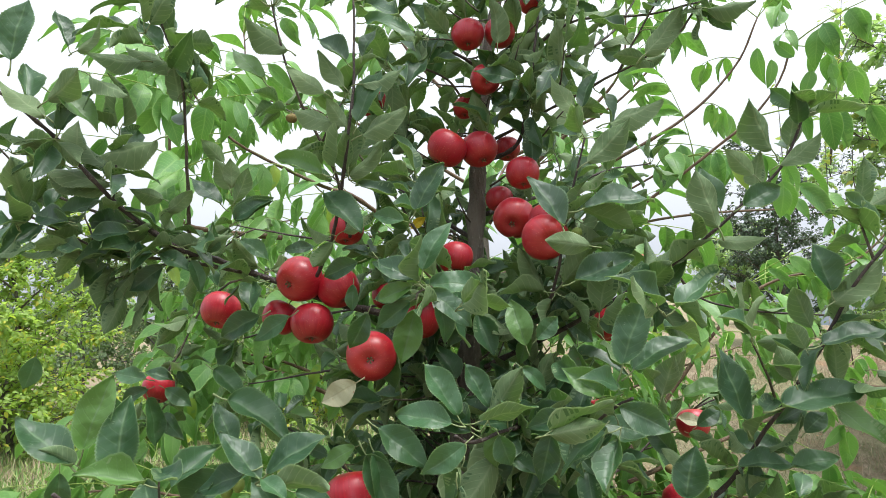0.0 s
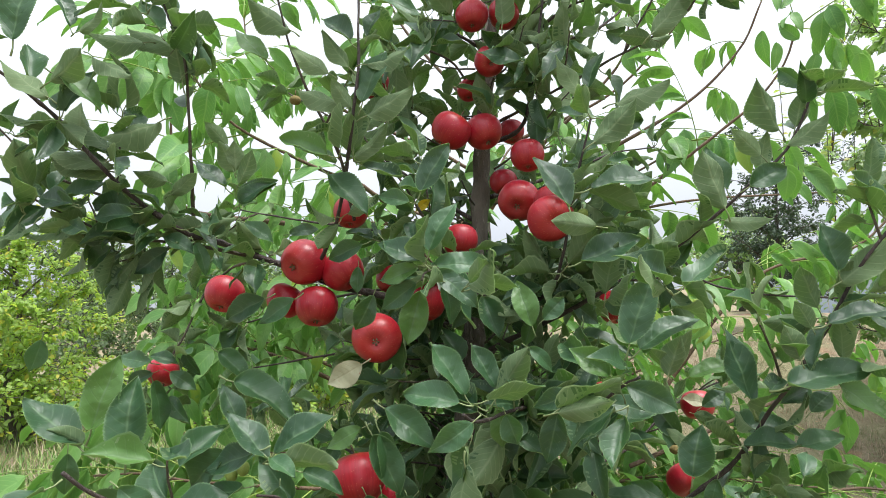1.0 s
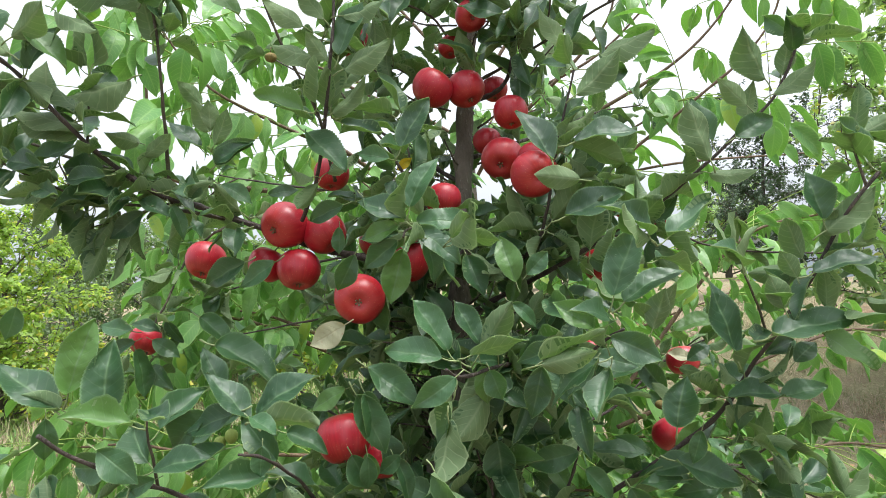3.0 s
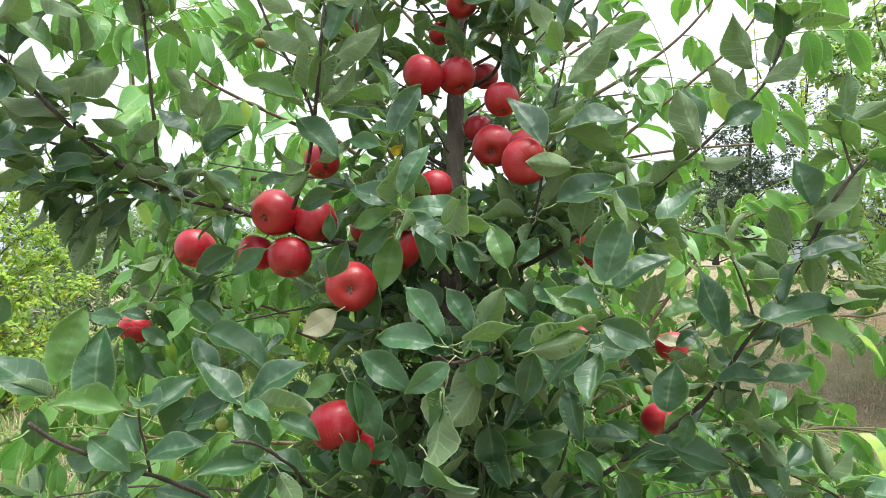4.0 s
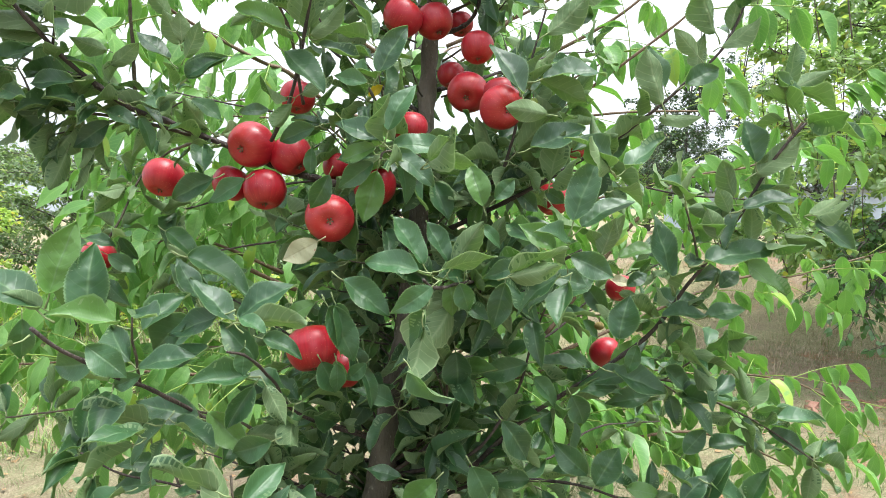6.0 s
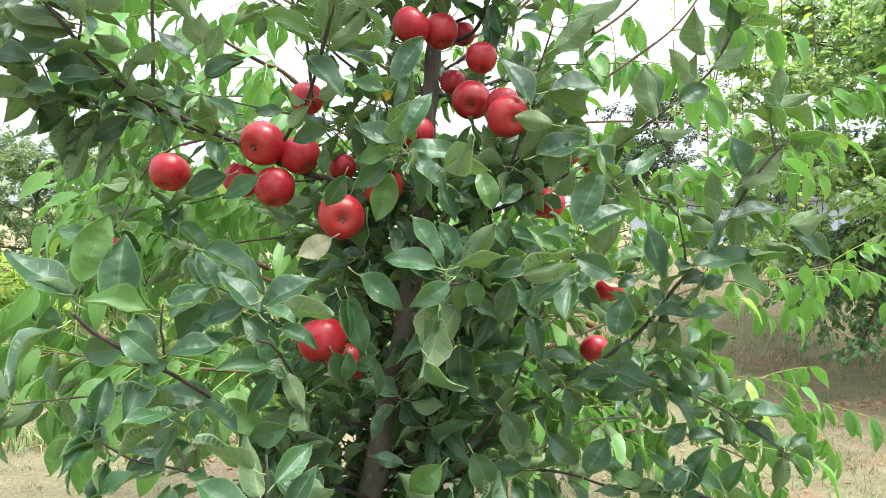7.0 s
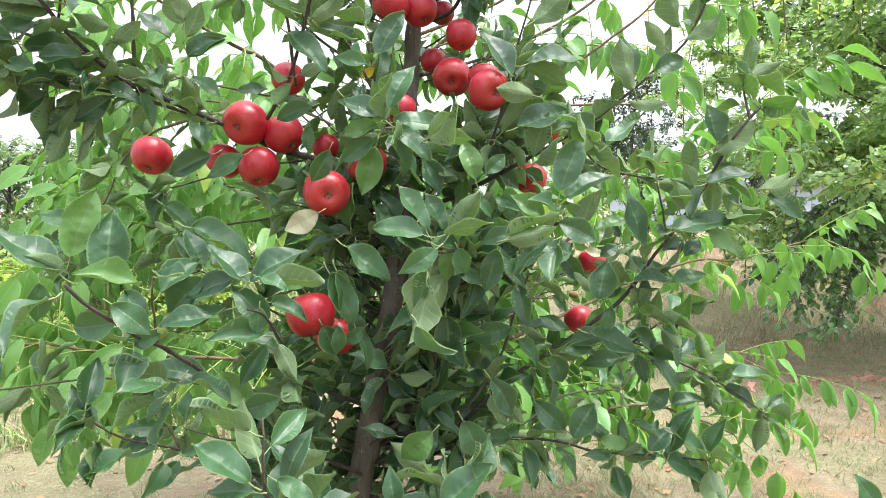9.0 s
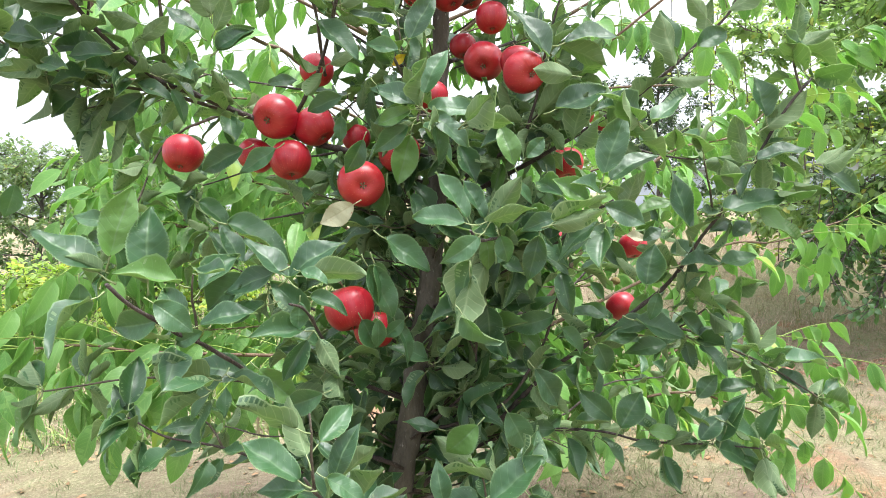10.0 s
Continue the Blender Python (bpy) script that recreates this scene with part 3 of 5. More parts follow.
limb(.005, .002, (-0.418, 0.990, 1.607), (-0.408, 0.960, 1.727), (-0.397, 0.920, 1.868), (-0.415, 0.900, 1.942), (-0.431, 0.880, 2.004))
limb(.005, .002, (-0.161, 1.080, 1.614), (-0.168, 1.000, 1.722), (-0.200, 0.950, 1.807), (-0.222, 0.920, 1.883), (-0.237, 0.900, 1.969))
limb(.007, .002, (0.078, 1.200, 1.763), (0.150, 1.150, 1.786), (0.173, 1.100, 1.862), (0.191, 1.080, 1.970), (0.206, 1.070, 2.071))
limb(.006, .002, (0.096, 1.100, 1.422), (0.169, 0.960, 1.470), (0.189, 0.920, 1.520), (0.204, 0.900, 1.594), (0.222, 0.880, 1.665), (0.236, 0.870, 1.716))
limb(.0075, .0025, (0.073, 1.120, 1.371), (0.206, 1.000, 1.441), (0.282, 0.960, 1.485), (0.371, 0.930, 1.538), (0.449, 0.905, 1.603), (0.500, 0.895, 1.648), (0.523, 0.890, 1.678), (0.547, 0.880, 1.736))
limb(.006, .002, (0.098, 1.140, 1.461), (0.297, 1.200, 1.539), (0.420, 1.220, 1.552), (0.504, 1.300, 1.487), (0.580, 1.300, 1.458), (0.680, 1.280, 1.443), (0.812, 1.250, 1.433))
limb(.0085, .0028, (-0.031, 1.100, 0.797), (0.121, 1.020, 0.953), (0.212, 0.980, 1.054), (0.318, 0.940, 1.139), (0.406, 0.900, 1.220), (0.453, 0.870, 1.300), (0.487, 0.840, 1.363), (0.528, 0.820, 1.441), (0.549, 0.800, 1.493), (0.584, 0.790, 1.536))
limb(.006, .0025, (0.021, 1.120, 1.163), (0.118, 0.980, 1.236), (0.193, 0.850, 1.296), (0.226, 0.770, 1.342), (0.249, 0.720, 1.368))
limb(.006, .0025, (0.051, 1.100, 1.324), (0.124, 0.900, 1.314), (0.092, 0.790, 1.318), (0.059, 0.710, 1.324), (0.046, 0.680, 1.338))
limb(.006, .002, (-0.007, 1.100, 0.831), (0.148, 1.050, 0.918), (0.294, 1.000, 0.937), (0.387, 0.950, 0.927), (0.505, 0.920, 0.924), (0.571, 0.900, 0.920))
limb(.005, .002, (0.324, 0.960, 1.134), (0.459, 0.970, 1.126), (0.550, 0.970, 1.086), (0.631, 0.950, 1.042), (0.699, 0.930, 0.993))
limb(.005, .002, (0.081, 1.210, 1.841), (0.056, 1.170, 1.876), (0.021, 1.140, 1.919), (-0.028, 1.100, 1.930), (-0.075, 1.060, 1.916))
limb(.005, .002, (0.108, 1.200, 1.924), (0.247, 1.100, 1.991), (0.347, 1.000, 1.953), (0.388, 0.950, 1.935), (0.427, 0.900, 1.922))
limb(.005, .002, (0.102, 1.200, 1.808), (0.199, 1.120, 1.834), (0.294, 1.000, 1.848), (0.338, 0.950, 1.854), (0.378, 0.900, 1.866), (0.407, 0.880, 1.902))
limb(.005, .002, (0.054, 1.140, 1.547), (0.020, 0.960, 1.520), (-0.005, 0.830, 1.505), (-0.009, 0.800, 1.493))
limb(.006, .002, (-0.039, 1.100, 0.985), (-0.151, 0.920, 1.097), (-0.162, 0.800, 1.182), (-0.169, 0.700, 1.242), (-0.183, 0.660, 1.258))
limb(.006, .002, (-0.055, 1.000, 0.649), (-0.117, 0.780, 0.885), (-0.150, 0.580, 1.049), (-0.159, 0.530, 1.094))
limb(.006, .002, (-0.056, 1.030, 0.653), (-0.112, 0.820, 0.863), (-0.131, 0.660, 1.005), (-0.134, 0.620, 1.053))
limb(.006, .002, (0.001, 1.080, 0.652), (0.059, 0.850, 0.833), (0.080, 0.720, 0.953), (0.090, 0.680, 1.004))
limb(.006, .002, (-0.052, 1.100, 0.893), (0.077, 1.000, 1.033), (0.085, 0.970, 1.104), (0.088, 0.950, 1.191))
limb(.006, .002, (-0.029, 1.100, 0.915), (0.116, 0.980, 0.995), (0.195, 0.950, 1.105), (0.224, 0.920, 1.212), (0.244, 0.900, 1.273))
limb(.006, .002, (0.086, 1.220, 1.968), (0.008, 1.200, 2.014), (-0.080, 1.180, 2.060), (-0.142, 1.150, 2.121))
limb(.007, .002, (0.111, 1.220, 1.991), (0.269, 1.300, 2.011), (0.378, 1.350, 2.076), (0.458, 1.400, 2.188))
limb(.007, .002, (0.048, 1.220, 1.620), (-0.118, 1.350, 1.757), (-0.257, 1.400, 1.884), (-0.411, 1.450, 1.993))
limb(.007, .002, (0.084, 1.220, 1.664), (0.259, 1.350, 1.736), (0.368, 1.400, 1.779), (0.469, 1.450, 1.798))
limb(.006, .002, (0.054, 1.180, 1.462), (-0.115, 1.280, 1.490), (-0.291, 1.300, 1.473), (-0.463, 1.320, 1.430))
limb(.006, .002, (0.057, 1.200, 1.550), (-0.139, 1.300, 1.613), (-0.319, 1.320, 1.648), (-0.487, 1.350, 1.686))
limb(.006, .002, (0.051, 1.160, 1.378), (-0.113, 1.250, 1.375), (-0.287, 1.280, 1.355), (-0.443, 1.300, 1.333))
limb(.007, .002, (0.011, 1.160, 1.108), (0.308, 1.350, 1.113), (0.467, 1.400, 1.216), (0.617, 1.400, 1.286))
limb(.007, .002, (0.010, 1.160, 1.060), (-0.233, 1.350, 1.130), (-0.369, 1.400, 1.207), (-0.511, 1.450, 1.260))
limb(.007, .002, (-0.005, 1.140, 0.922), (-0.157, 1.300, 0.873), (-0.355, 1.400, 0.819), (-0.487, 1.450, 0.836))
limb(.007, .002, (-0.005, 1.140, 0.898), (0.296, 1.300, 0.848), (0.453, 1.350, 0.909), (0.622, 1.400, 0.901))

# fruit: place and diameter
FRUIT = []


def apple_meshes():
    n, sides = 30, 32
    verts, faces = [], []
    for i in range(n + 1):
        a = math.pi * i / n
        r = 0.5 * math.sin(a) ** 0.76 * (1 + 0.06 * math.cos(a))
        z = 0.455 * math.cos(a)
        z -= 0.16 * math.exp(-(r / 0.13) ** 2) if a < 1.2 else 0
        z += 0.11 * math.exp(-(r / 0.16) ** 2) if a > 2.0 else 0
        for k in range(sides):
            b = 2 * math.pi * k / sides
            lobe = 1 + (0.011 * math.cos(5 * b) * (0.4 + 0.6 * (a / math.pi)) + 0.018 * math.cos(2 * b + 0.6) + 0.008 * math.cos(3 * b)) * min(1.0, 3 * r)
            verts.append((r * lobe * math.cos(b), r * lobe * math.sin(b), z))
    for i in range(n):
        for k in range(sides):
            j = (k + 1) % sides
            faces.append((i * sides + k, (i + 1) * sides + k, (i + 1) * sides + j, i * sides + j))
    body = mesh_from("skin", verts, faces, [APPLE_SKIN])
    v, f = tube([Vector((0, 0, 0.27)), Vector((0.01, 0, 0.38)), Vector((0.03, 0.01, 0.52)), Vector((0.06, 0.03, 0.62))], (0.02, 0.017, 0.016, 0.024), 7)
    stalk = mesh_from("stalk", v, f, [STALK])
    v, f = [], []
    for k in range(5):
        a = 2 * math.pi * k / 5
        for rr, da, z in ((0.012, -0.6, -0.350), (0.012, 0.6, -0.350), (0.075, 0.30, -0.392), (0.075, -0.30, -0.392), (0.05, 0.0, -0.440)):
            v.append((rr * math.cos(a + da), rr * math.sin(a + da), z))
        b = 5 * k
        f += [(b, b + 1, b + 2, b + 3), (b + 3, b + 2, b + 4)]
    return body, stalk, mesh_from("calyx", v, f, [CALYX])


APPLE_BODY, APPLE_STALK, APPLE_CALYX = apple_meshes()


def apple(x, y, z, d, heading=0.0, tip=25.0, free=1.0, label="ripe red apple hanging among dark green leaves"):
    """heading: where the calyx leans to, degrees from the walker's side to the right; tip: how far it leans; free: how much of it hangs clear of leaves."""
    FRUIT.append((Vector((x, y, z)), d, free))
    if free < 0.5:
        label = "red apple half hidden behind dark green leaves"
    ob = tagged(new("apple", APPLE_BODY), label, "apple", "apples on the tree")
    turn = random.Random(len(FRUIT)).uniform(0, 360)
    lean = Matrix.Rotation(radians(heading), 4, "Z") @ Matrix.Rotation(radians(-tip), 4, "X")
    ob.matrix_world = Matrix.Translation((x, y, z)) @ lean @ Matrix.Rotation(radians(turn), 4, "Z") @ Matrix.Diagonal((d, d, d * 0.97, 1))
    mesh_object("stalk", APPLE_STALK, ob, "thin brown stalk")
    mesh_object("calyx", APPLE_CALYX, ob, "dry dark calyx")
    return ob


apple(-0.254, 1.070, 1.541, 0.083, -22, 72, 1)
apple(-0.186, 1.085, 1.523, 0.076, 60, 40, 1)
apple(-0.300, 1.100, 1.474, 0.068, -60, 30, 0.7)
apple(-0.232, 1.070, 1.461, 0.077, 10, 25, 1)
apple(-0.100, 0.940, 1.410, 0.078, 8, 82, 1)
apple(-0.471, 1.225, 1.493, 0.081, -10, 30, 1)
apple(-0.129, 0.915, 1.205, 0.082, 30, 22, 1)
apple(-0.092, 0.980, 1.154, 0.073, 0, 20, 0.3)
apple(0.377, 1.035, 1.160, 0.056, 15, 50, 0.8)
apple(0.415, 1.070, 1.272, 0.054, 0, 20, 0.5)
apple(0.019, 1.095, 1.771, 0.073, -90, 35, 1)
apple(0.078, 1.125, 1.773, 0.070, 40, 30, 0.9)
apple(0.155, 1.090, 1.716, 0.062, 0, 20, 0.55)
apple(0.136, 1.085, 1.634, 0.075, -12, 62, 1)
apple(0.175, 0.910, 1.579, 0.070, 14, 72, 1)
apple(0.188, 1.030, 1.621, 0.061, 0, 10, 0.3)
apple(0.066, 1.130, 2.000, 0.062, 0, 20, 1)
apple(0.127, 1.150, 2.008, 0.061, 0, 40, 0.5)
apple(0.095, 1.120, 1.905, 0.057, 10, 60, 0.6)
apple(0.052, 1.170, 1.869, 0.045, 0, 20, 0.2)
apple(0.192, 1.180, 2.080, 0.050, 0, 20, 0.2)
apple(-0.141, 1.200, 1.906, 0.064, 0, 20, 0.1)
apple(0.031, 1.040, 1.564, 0.061, 0, 20, 0.4)
apple(-0.182, 1.140, 1.637, 0.066, 0, 20, 0.2)
apple(-0.033, 1.020, 1.464, 0.076, 0, 20, 0.1)
apple(-0.114, 1.170, 1.507, 0.058, 0, 20, 0.05)
apple(0.378, 1.250, 1.550, 0.052, 0, 20, 0)
apple(0.445, 1.280, 1.532, 0.051, 0, 20, 0.05)
apple(0.301, 1.120, 1.439, 0.067, 0, 20, 0)
apple(0.265, 1.100, 1.290, 0.047, 0, 20, 0)
apple(-0.619, 1.250, 1.335, 0.066, 0, 30, 0.6)
apple(0.112, 1.190, 1.688, 0.054, 0, 20, 0.1)
apple(0.132, 1.200, 1.790, 0.051, 0, 20, 0.3)
apple(-1.098, 1.750, 1.097, 0.041, 0, 20, 0.6)
apple(-1.122, 1.800, 1.063, 0.037, 0, 20, 0.5)

# single leaves that stand out, each on its twig
SINGLE = []


def leaf(x, y, z, heading, pitch, roll, length, wide=1.0, form=0, mat=None):
    """heading: degrees to the left from straight ahead; pitch: up; roll: about its own length."""
    way = Euler((radians(pitch), 0, radians(heading))).to_matrix() @ Vector((0, 1, 0))
    up = unit(Vector((0, 0, 1)) - way * way.z)
    normal = Matrix.Rotation(radians(roll), 3, way) @ up
    open_side = unit(Vector((0.03, -0.07, 1.43)) - Vector((x, y, z)))
    # above eye height the blades are seen from below
    if normal.dot(open_side) > 0 and (z > 1.64 or (x > 0.38 and z > 1.32)) and len(SINGLE) % 3:
        normal.negate()
    normal += open_side * (0.45 if normal.dot(open_side) > 0 else -0.45)
    shape = FLAT_SHAPES[(form + len(SINGLE) // 3) % 6]
    k = length / 0.093
    ob = mesh_object("leaf", shape.mesh, tree)
    ob.matrix_world = leaf_pose((x, y, z), way, normal, k, wide)
    if mat:
        ob.data = shape.mesh.copy()
        ob.data.materials.clear()
        for m in (mat, mat, PETIOLE):
            ob.data.materials.append(m)
    SINGLE.append(Vector((x, y, z)) + way * length * 0.6)
    return ob


leaf(-0.531, 0.720, 1.807, -90, 83, 95, 0.112, 1.00, 0)
leaf(-0.537, 0.782, 1.784, -98, 26, 105, 0.096, 1.00, 1)
leaf(-0.485, 0.800, 1.841, -90, -32, 21, 0.081, 1.00, 2)
leaf(-0.544, 0.800, 1.821, -90, -29, 17, 0.105, 1.00, 0)
leaf(-0.385, 0.920, 1.876, 90, 25, -30, 0.115, 1.00, 1)
leaf(-0.434, 0.900, 1.891, 90, 4, -43, 0.098, 1.00, 2)
leaf(-0.501, 0.800, 1.867, 90, 70, -6, 0.073, 1.00, 0)
leaf(-0.505, 0.800, 1.865, -90, 27, 60, 0.075, 1.00, 1)
leaf(-0.511, 0.780, 1.760, 90, 36, -27, 0.100, 1.00, 2)
leaf(-0.522, 0.850, 1.623, 90, 19, -46, 0.093, 1.00, 0)
leaf(-0.462, 0.870, 1.684, 90, 14, -27, 0.137, 1.00, 1)
leaf(-0.381, 0.850, 1.752, 90, -18, -49, 0.104, 1.00, 2)
leaf(-0.248, 0.920, 1.842, 90, 50, -40, 0.098, 1.00, 0)
leaf(-0.202, 0.910, 1.888, 90, 36, -42, 0.100, 1.00, 1)
leaf(-0.131, 0.860, 1.796, 90, 37, -45, 0.084, 1.00, 2)
leaf(-0.095, 0.840, 1.832, 90, 49, -33, 0.080, 1.00, 0)
leaf(-0.100, 0.840, 1.793, 90, 55, -32, 0.079, 1.00, 1)
leaf(-0.101, 0.840, 1.737, 90, 56, -53, 0.058, 1.00, 2)
leaf(-0.095, 0.830, 1.731, -90, 70, 60, 0.104, 1.00, 0)
leaf(-0.096, 0.830, 1.802, -90, 5, 43, 0.083, 1.00, 1)
leaf(-0.098, 0.830, 1.721, -90, 27, 53, 0.091, 1.00, 2)
leaf(-0.082, 0.830, 1.834, -90, 73, 56, 0.060, 1.00, 0)
leaf(-0.103, 0.850, 1.746, 90, 21, -40, 0.090, 1.00, 1)
leaf(-0.129, 0.880, 1.674, -90, 27, 52, 0.093, 1.00, 2)
leaf(-0.168, 0.885, 1.673, -108, -43, 19, 0.109, 1.00, 0)
leaf(-0.018, 0.860, 1.604, 90, 16, -58, 0.066, 1.00, 1)
leaf(-0.022, 0.860, 1.605, -90, 62, 52, 0.100, 1.00, 2)
leaf(-0.004, 0.800, 1.514, -90, 71, 64, 0.097, 1.00, 0)
leaf(-0.326, 0.950, 1.681, 90, 89, -67, 0.056, 1.25, 1)
leaf(-0.331, 0.950, 1.626, -90, 40, 61, 0.084, 1.00, 2)
leaf(-0.418, 0.710, 1.306, -90, 71, 89, 0.112, 1.00, 0)
leaf(-0.368, 0.710, 1.272, -90, 89, 104, 0.115, 1.00, 1)
leaf(-0.407, 0.710, 1.289, 90, 39, -12, 0.125, 1.00, 2)
leaf(-0.414, 0.710, 1.303, 90, 32, 83, 0.054, 1.00, 0)
leaf(-0.619, 0.900, 1.440, 90, -74, -126, 0.066, 1.21, 1)
leaf(-0.282, 1.000, 1.486, 90, -23, -59, 0.104, 1.00, 2)
leaf(-0.227, 0.980, 1.485, 90, -32, -57, 0.092, 1.00, 0)
leaf(-0.112, 0.980, 1.565, 90, -19, -61, 0.080, 1.00, 1)
leaf(-0.127, 0.950, 1.532, 90, -86, -83, 0.051, 1.00, 2)
leaf(-0.085, 0.880, 1.489, 90, -65, -101, 0.074, 1.01, 0)
leaf(-0.013, 0.860, 1.497, 90, -74, -97, 0.095, 1.00, 1)
leaf(-0.009, 0.840, 1.500, 90, -37, -72, 0.083, 1.00, 2)
leaf(-0.007, 0.840, 1.503, 90, -6, -53, 0.066, 1.00, 0)
leaf(0.007, 0.820, 1.509, 90, 30, -37, 0.094, 1.00, 1)
leaf(-0.010, 0.820, 1.512, -90, 2, 34, 0.094, 1.00, 2)
leaf(-0.018, 0.820, 1.510, 90, 52, -59, 0.044, 1.00, 0)
leaf(-0.004, 0.800, 1.513, -90, -37, 31, 0.089, 1.00, 1)
leaf(0.013, 0.840, 1.506, -90, -73, 46, 0.076, 1.00, 2)
leaf(-0.099, 0.885, 1.383, 90, -29, -91, 0.075, 1.25, 0, PALE_LEAF)
leaf(-0.395, 1.000, 1.401, -90, -36, 33, 0.089, 1.00, 1)
leaf(-0.274, 0.850, 1.282, 90, 64, -35, 0.083, 1.00, 2)
leaf(-0.336, 0.900, 1.364, -90, -22, 16, 0.137, 1.00, 0)
leaf(-0.181, 0.720, 1.269, 90, 49, -13, 0.096, 1.00, 1)
leaf(-0.212, 0.750, 1.270, -90, 40, 36, 0.107, 1.00, 2)
leaf(-0.190, 0.720, 1.299, 90, -19, -33, 0.093, 1.00, 0)
leaf(-0.174, 0.660, 1.293, -90, 4, -33, 0.087, 1.00, 1)
leaf(-0.177, 0.665, 1.302, -120, -18, 3, 0.052, 1.00, 2)
leaf(0.057, 0.700, 1.343, 90, 15, -29, 0.085, 1.00, 0)
leaf(0.055, 0.720, 1.339, 90, 59, -31, 0.088, 1.00, 1)
leaf(0.066, 0.685, 1.336, 115, -34, -68, 0.071, 1.07, 2)
leaf(-0.080, 0.800, 1.338, -90, -38, 40, 0.099, 1.00, 0)
leaf(-0.088, 0.850, 1.303, -90, -70, 36, 0.100, 1.00, 1)
leaf(0.237, 0.740, 1.385, -90, 71, 47, 0.109, 1.00, 2)
leaf(0.245, 0.760, 1.383, -90, 41, 29, 0.105, 1.00, 0)
leaf(0.450, 0.760, 1.367, 90, 71, -110, 0.056, 1.25, 1)
leaf(0.390, 0.900, 1.266, -90, 6, 20, 0.114, 1.00, 2)
leaf(0.416, 0.780, 1.338, -90, 15, 6, 0.123, 1.00, 0)
leaf(0.313, 0.770, 1.227, -90, 82, 73, 0.076, 1.25, 1)
leaf(0.504, 0.800, 1.457, -90, 33, 39, 0.099, 1.00, 2)
leaf(0.522, 0.800, 1.468, 90, 77, -73, 0.080, 1.00, 0)
leaf(0.475, 0.780, 1.405, 90, 68, 68, 0.047, 1.25, 1)
leaf(0.519, 0.850, 1.421, 90, 70, -78, 0.075, 1.00, 2)
leaf(0.474, 0.780, 1.412, -90, 18, 11, 0.099, 1.00, 0)
leaf(0.218, 0.705, 1.367, -111, -21, 77, 0.073, 1.08, 1)
leaf(0.189, 0.850, 1.503, -90, 21, 43, 0.105, 1.00, 2)
leaf(0.139, 0.820, 1.411, 90, 73, -69, 0.080, 1.00, 0)
leaf(0.142, 0.800, 1.428, -90, 46, 86, 0.048, 1.18, 1)
leaf(0.119, 0.800, 1.405, -90, -35, 57, 0.056, 1.00, 2)
leaf(0.089, 0.800, 1.336, 90, 63, -41, 0.078, 1.00, 0)
leaf(0.189, 0.740, 1.351, 90, -16, -47, 0.067, 1.00, 1)
leaf(0.163, 0.780, 1.336, 90, -76, -83, 0.084, 1.03, 2)
leaf(0.080, 0.800, 1.334, -90, -76, 86, 0.068, 1.15, 0)
leaf(0.057, 0.720, 1.342, -90, 16, -31, 0.085, 1.00, 1)
leaf(0.229, 0.740, 1.361, 90, 36, -59, 0.069, 1.00, 2)
leaf(0.426, 0.850, 1.292, 90, 76, -55, 0.127, 1.00, 0)
leaf(0.306, 0.840, 1.340, -90, 67, -88, 0.071, 1.00, 1)
leaf(0.342, 0.900, 1.337, -90, 22, 21, 0.080, 1.00, 2)
leaf(0.438, 0.880, 1.599, -90, 32, 76, 0.081, 1.00, 0)
leaf(0.478, 0.880, 1.640, 90, 50, -90, 0.068, 1.00, 1)
leaf(0.489, 0.870, 1.654, -90, 26, 36, 0.083, 1.00, 2)
leaf(0.433, 0.900, 1.592, 90, 69, -57, 0.085, 1.00, 0)
leaf(0.220, 0.860, 1.667, -90, 35, 65, 0.100, 1.00, 1)
leaf(0.258, 0.900, 1.738, -90, 18, 35, 0.103, 1.00, 2)
leaf(0.206, 0.860, 1.607, -90, 16, 27, 0.122, 1.00, 0)
leaf(0.210, 0.880, 1.624, -90, -25, -24, 0.099, 1.00, 1)
leaf(0.201, 0.830, 1.565, 90, 67, -33, 0.112, 1.00, 2)
leaf(0.241, 0.820, 1.552, 90, 11, 83, 0.074, 1.00, 0)
leaf(0.354, 0.930, 1.846, 90, 20, -114, 0.063, 1.13, 1)
leaf(0.323, 0.900, 1.832, -90, 45, 36, 0.106, 1.00, 2)
leaf(0.244, 0.950, 1.771, -90, 80, 46, 0.086, 1.00, 0)
leaf(0.246, 0.950, 1.758, 90, 59, -53, 0.094, 1.00, 1)
leaf(0.120, 1.060, 1.932, -90, 86, 52, 0.098, 1.00, 2)
leaf(0.167, 1.050, 1.871, 90, 18, -62, 0.095, 1.00, 0)
leaf(0.509, 0.890, 1.670, 90, 66, -59, 0.099, 1.00, 1)
leaf(0.521, 0.890, 1.681, -90, 72, 70, 0.061, 1.12, 2)
leaf(-0.350, 0.720, 1.240, 90, -12, -85, 0.075, 1.23, 0)
leaf(-0.355, 0.660, 1.277, -90, -36, 71, 0.070, 1.25, 1)
leaf(-0.292, 0.700, 1.227, 90, -22, -64, 0.053, 1.00, 2)
leaf(-0.247, 0.800, 1.130, 90, 15, -36, 0.114, 1.00, 0)
leaf(-0.470, 0.750, 1.301, 90, -89, -116, 0.068, 1.02, 1)
leaf(-0.268, 0.800, 1.156, -90, -46, 71, 0.091, 1.01, 2)
leaf(-0.151, 0.780, 1.112, 90, -21, -77, 0.076, 1.14, 0)
leaf(-0.152, 0.530, 1.083, 90, 39, -24, 0.087, 1.00, 1)
leaf(-0.137, 0.580, 1.056, -90, 74, 58, 0.080, 1.00, 2)
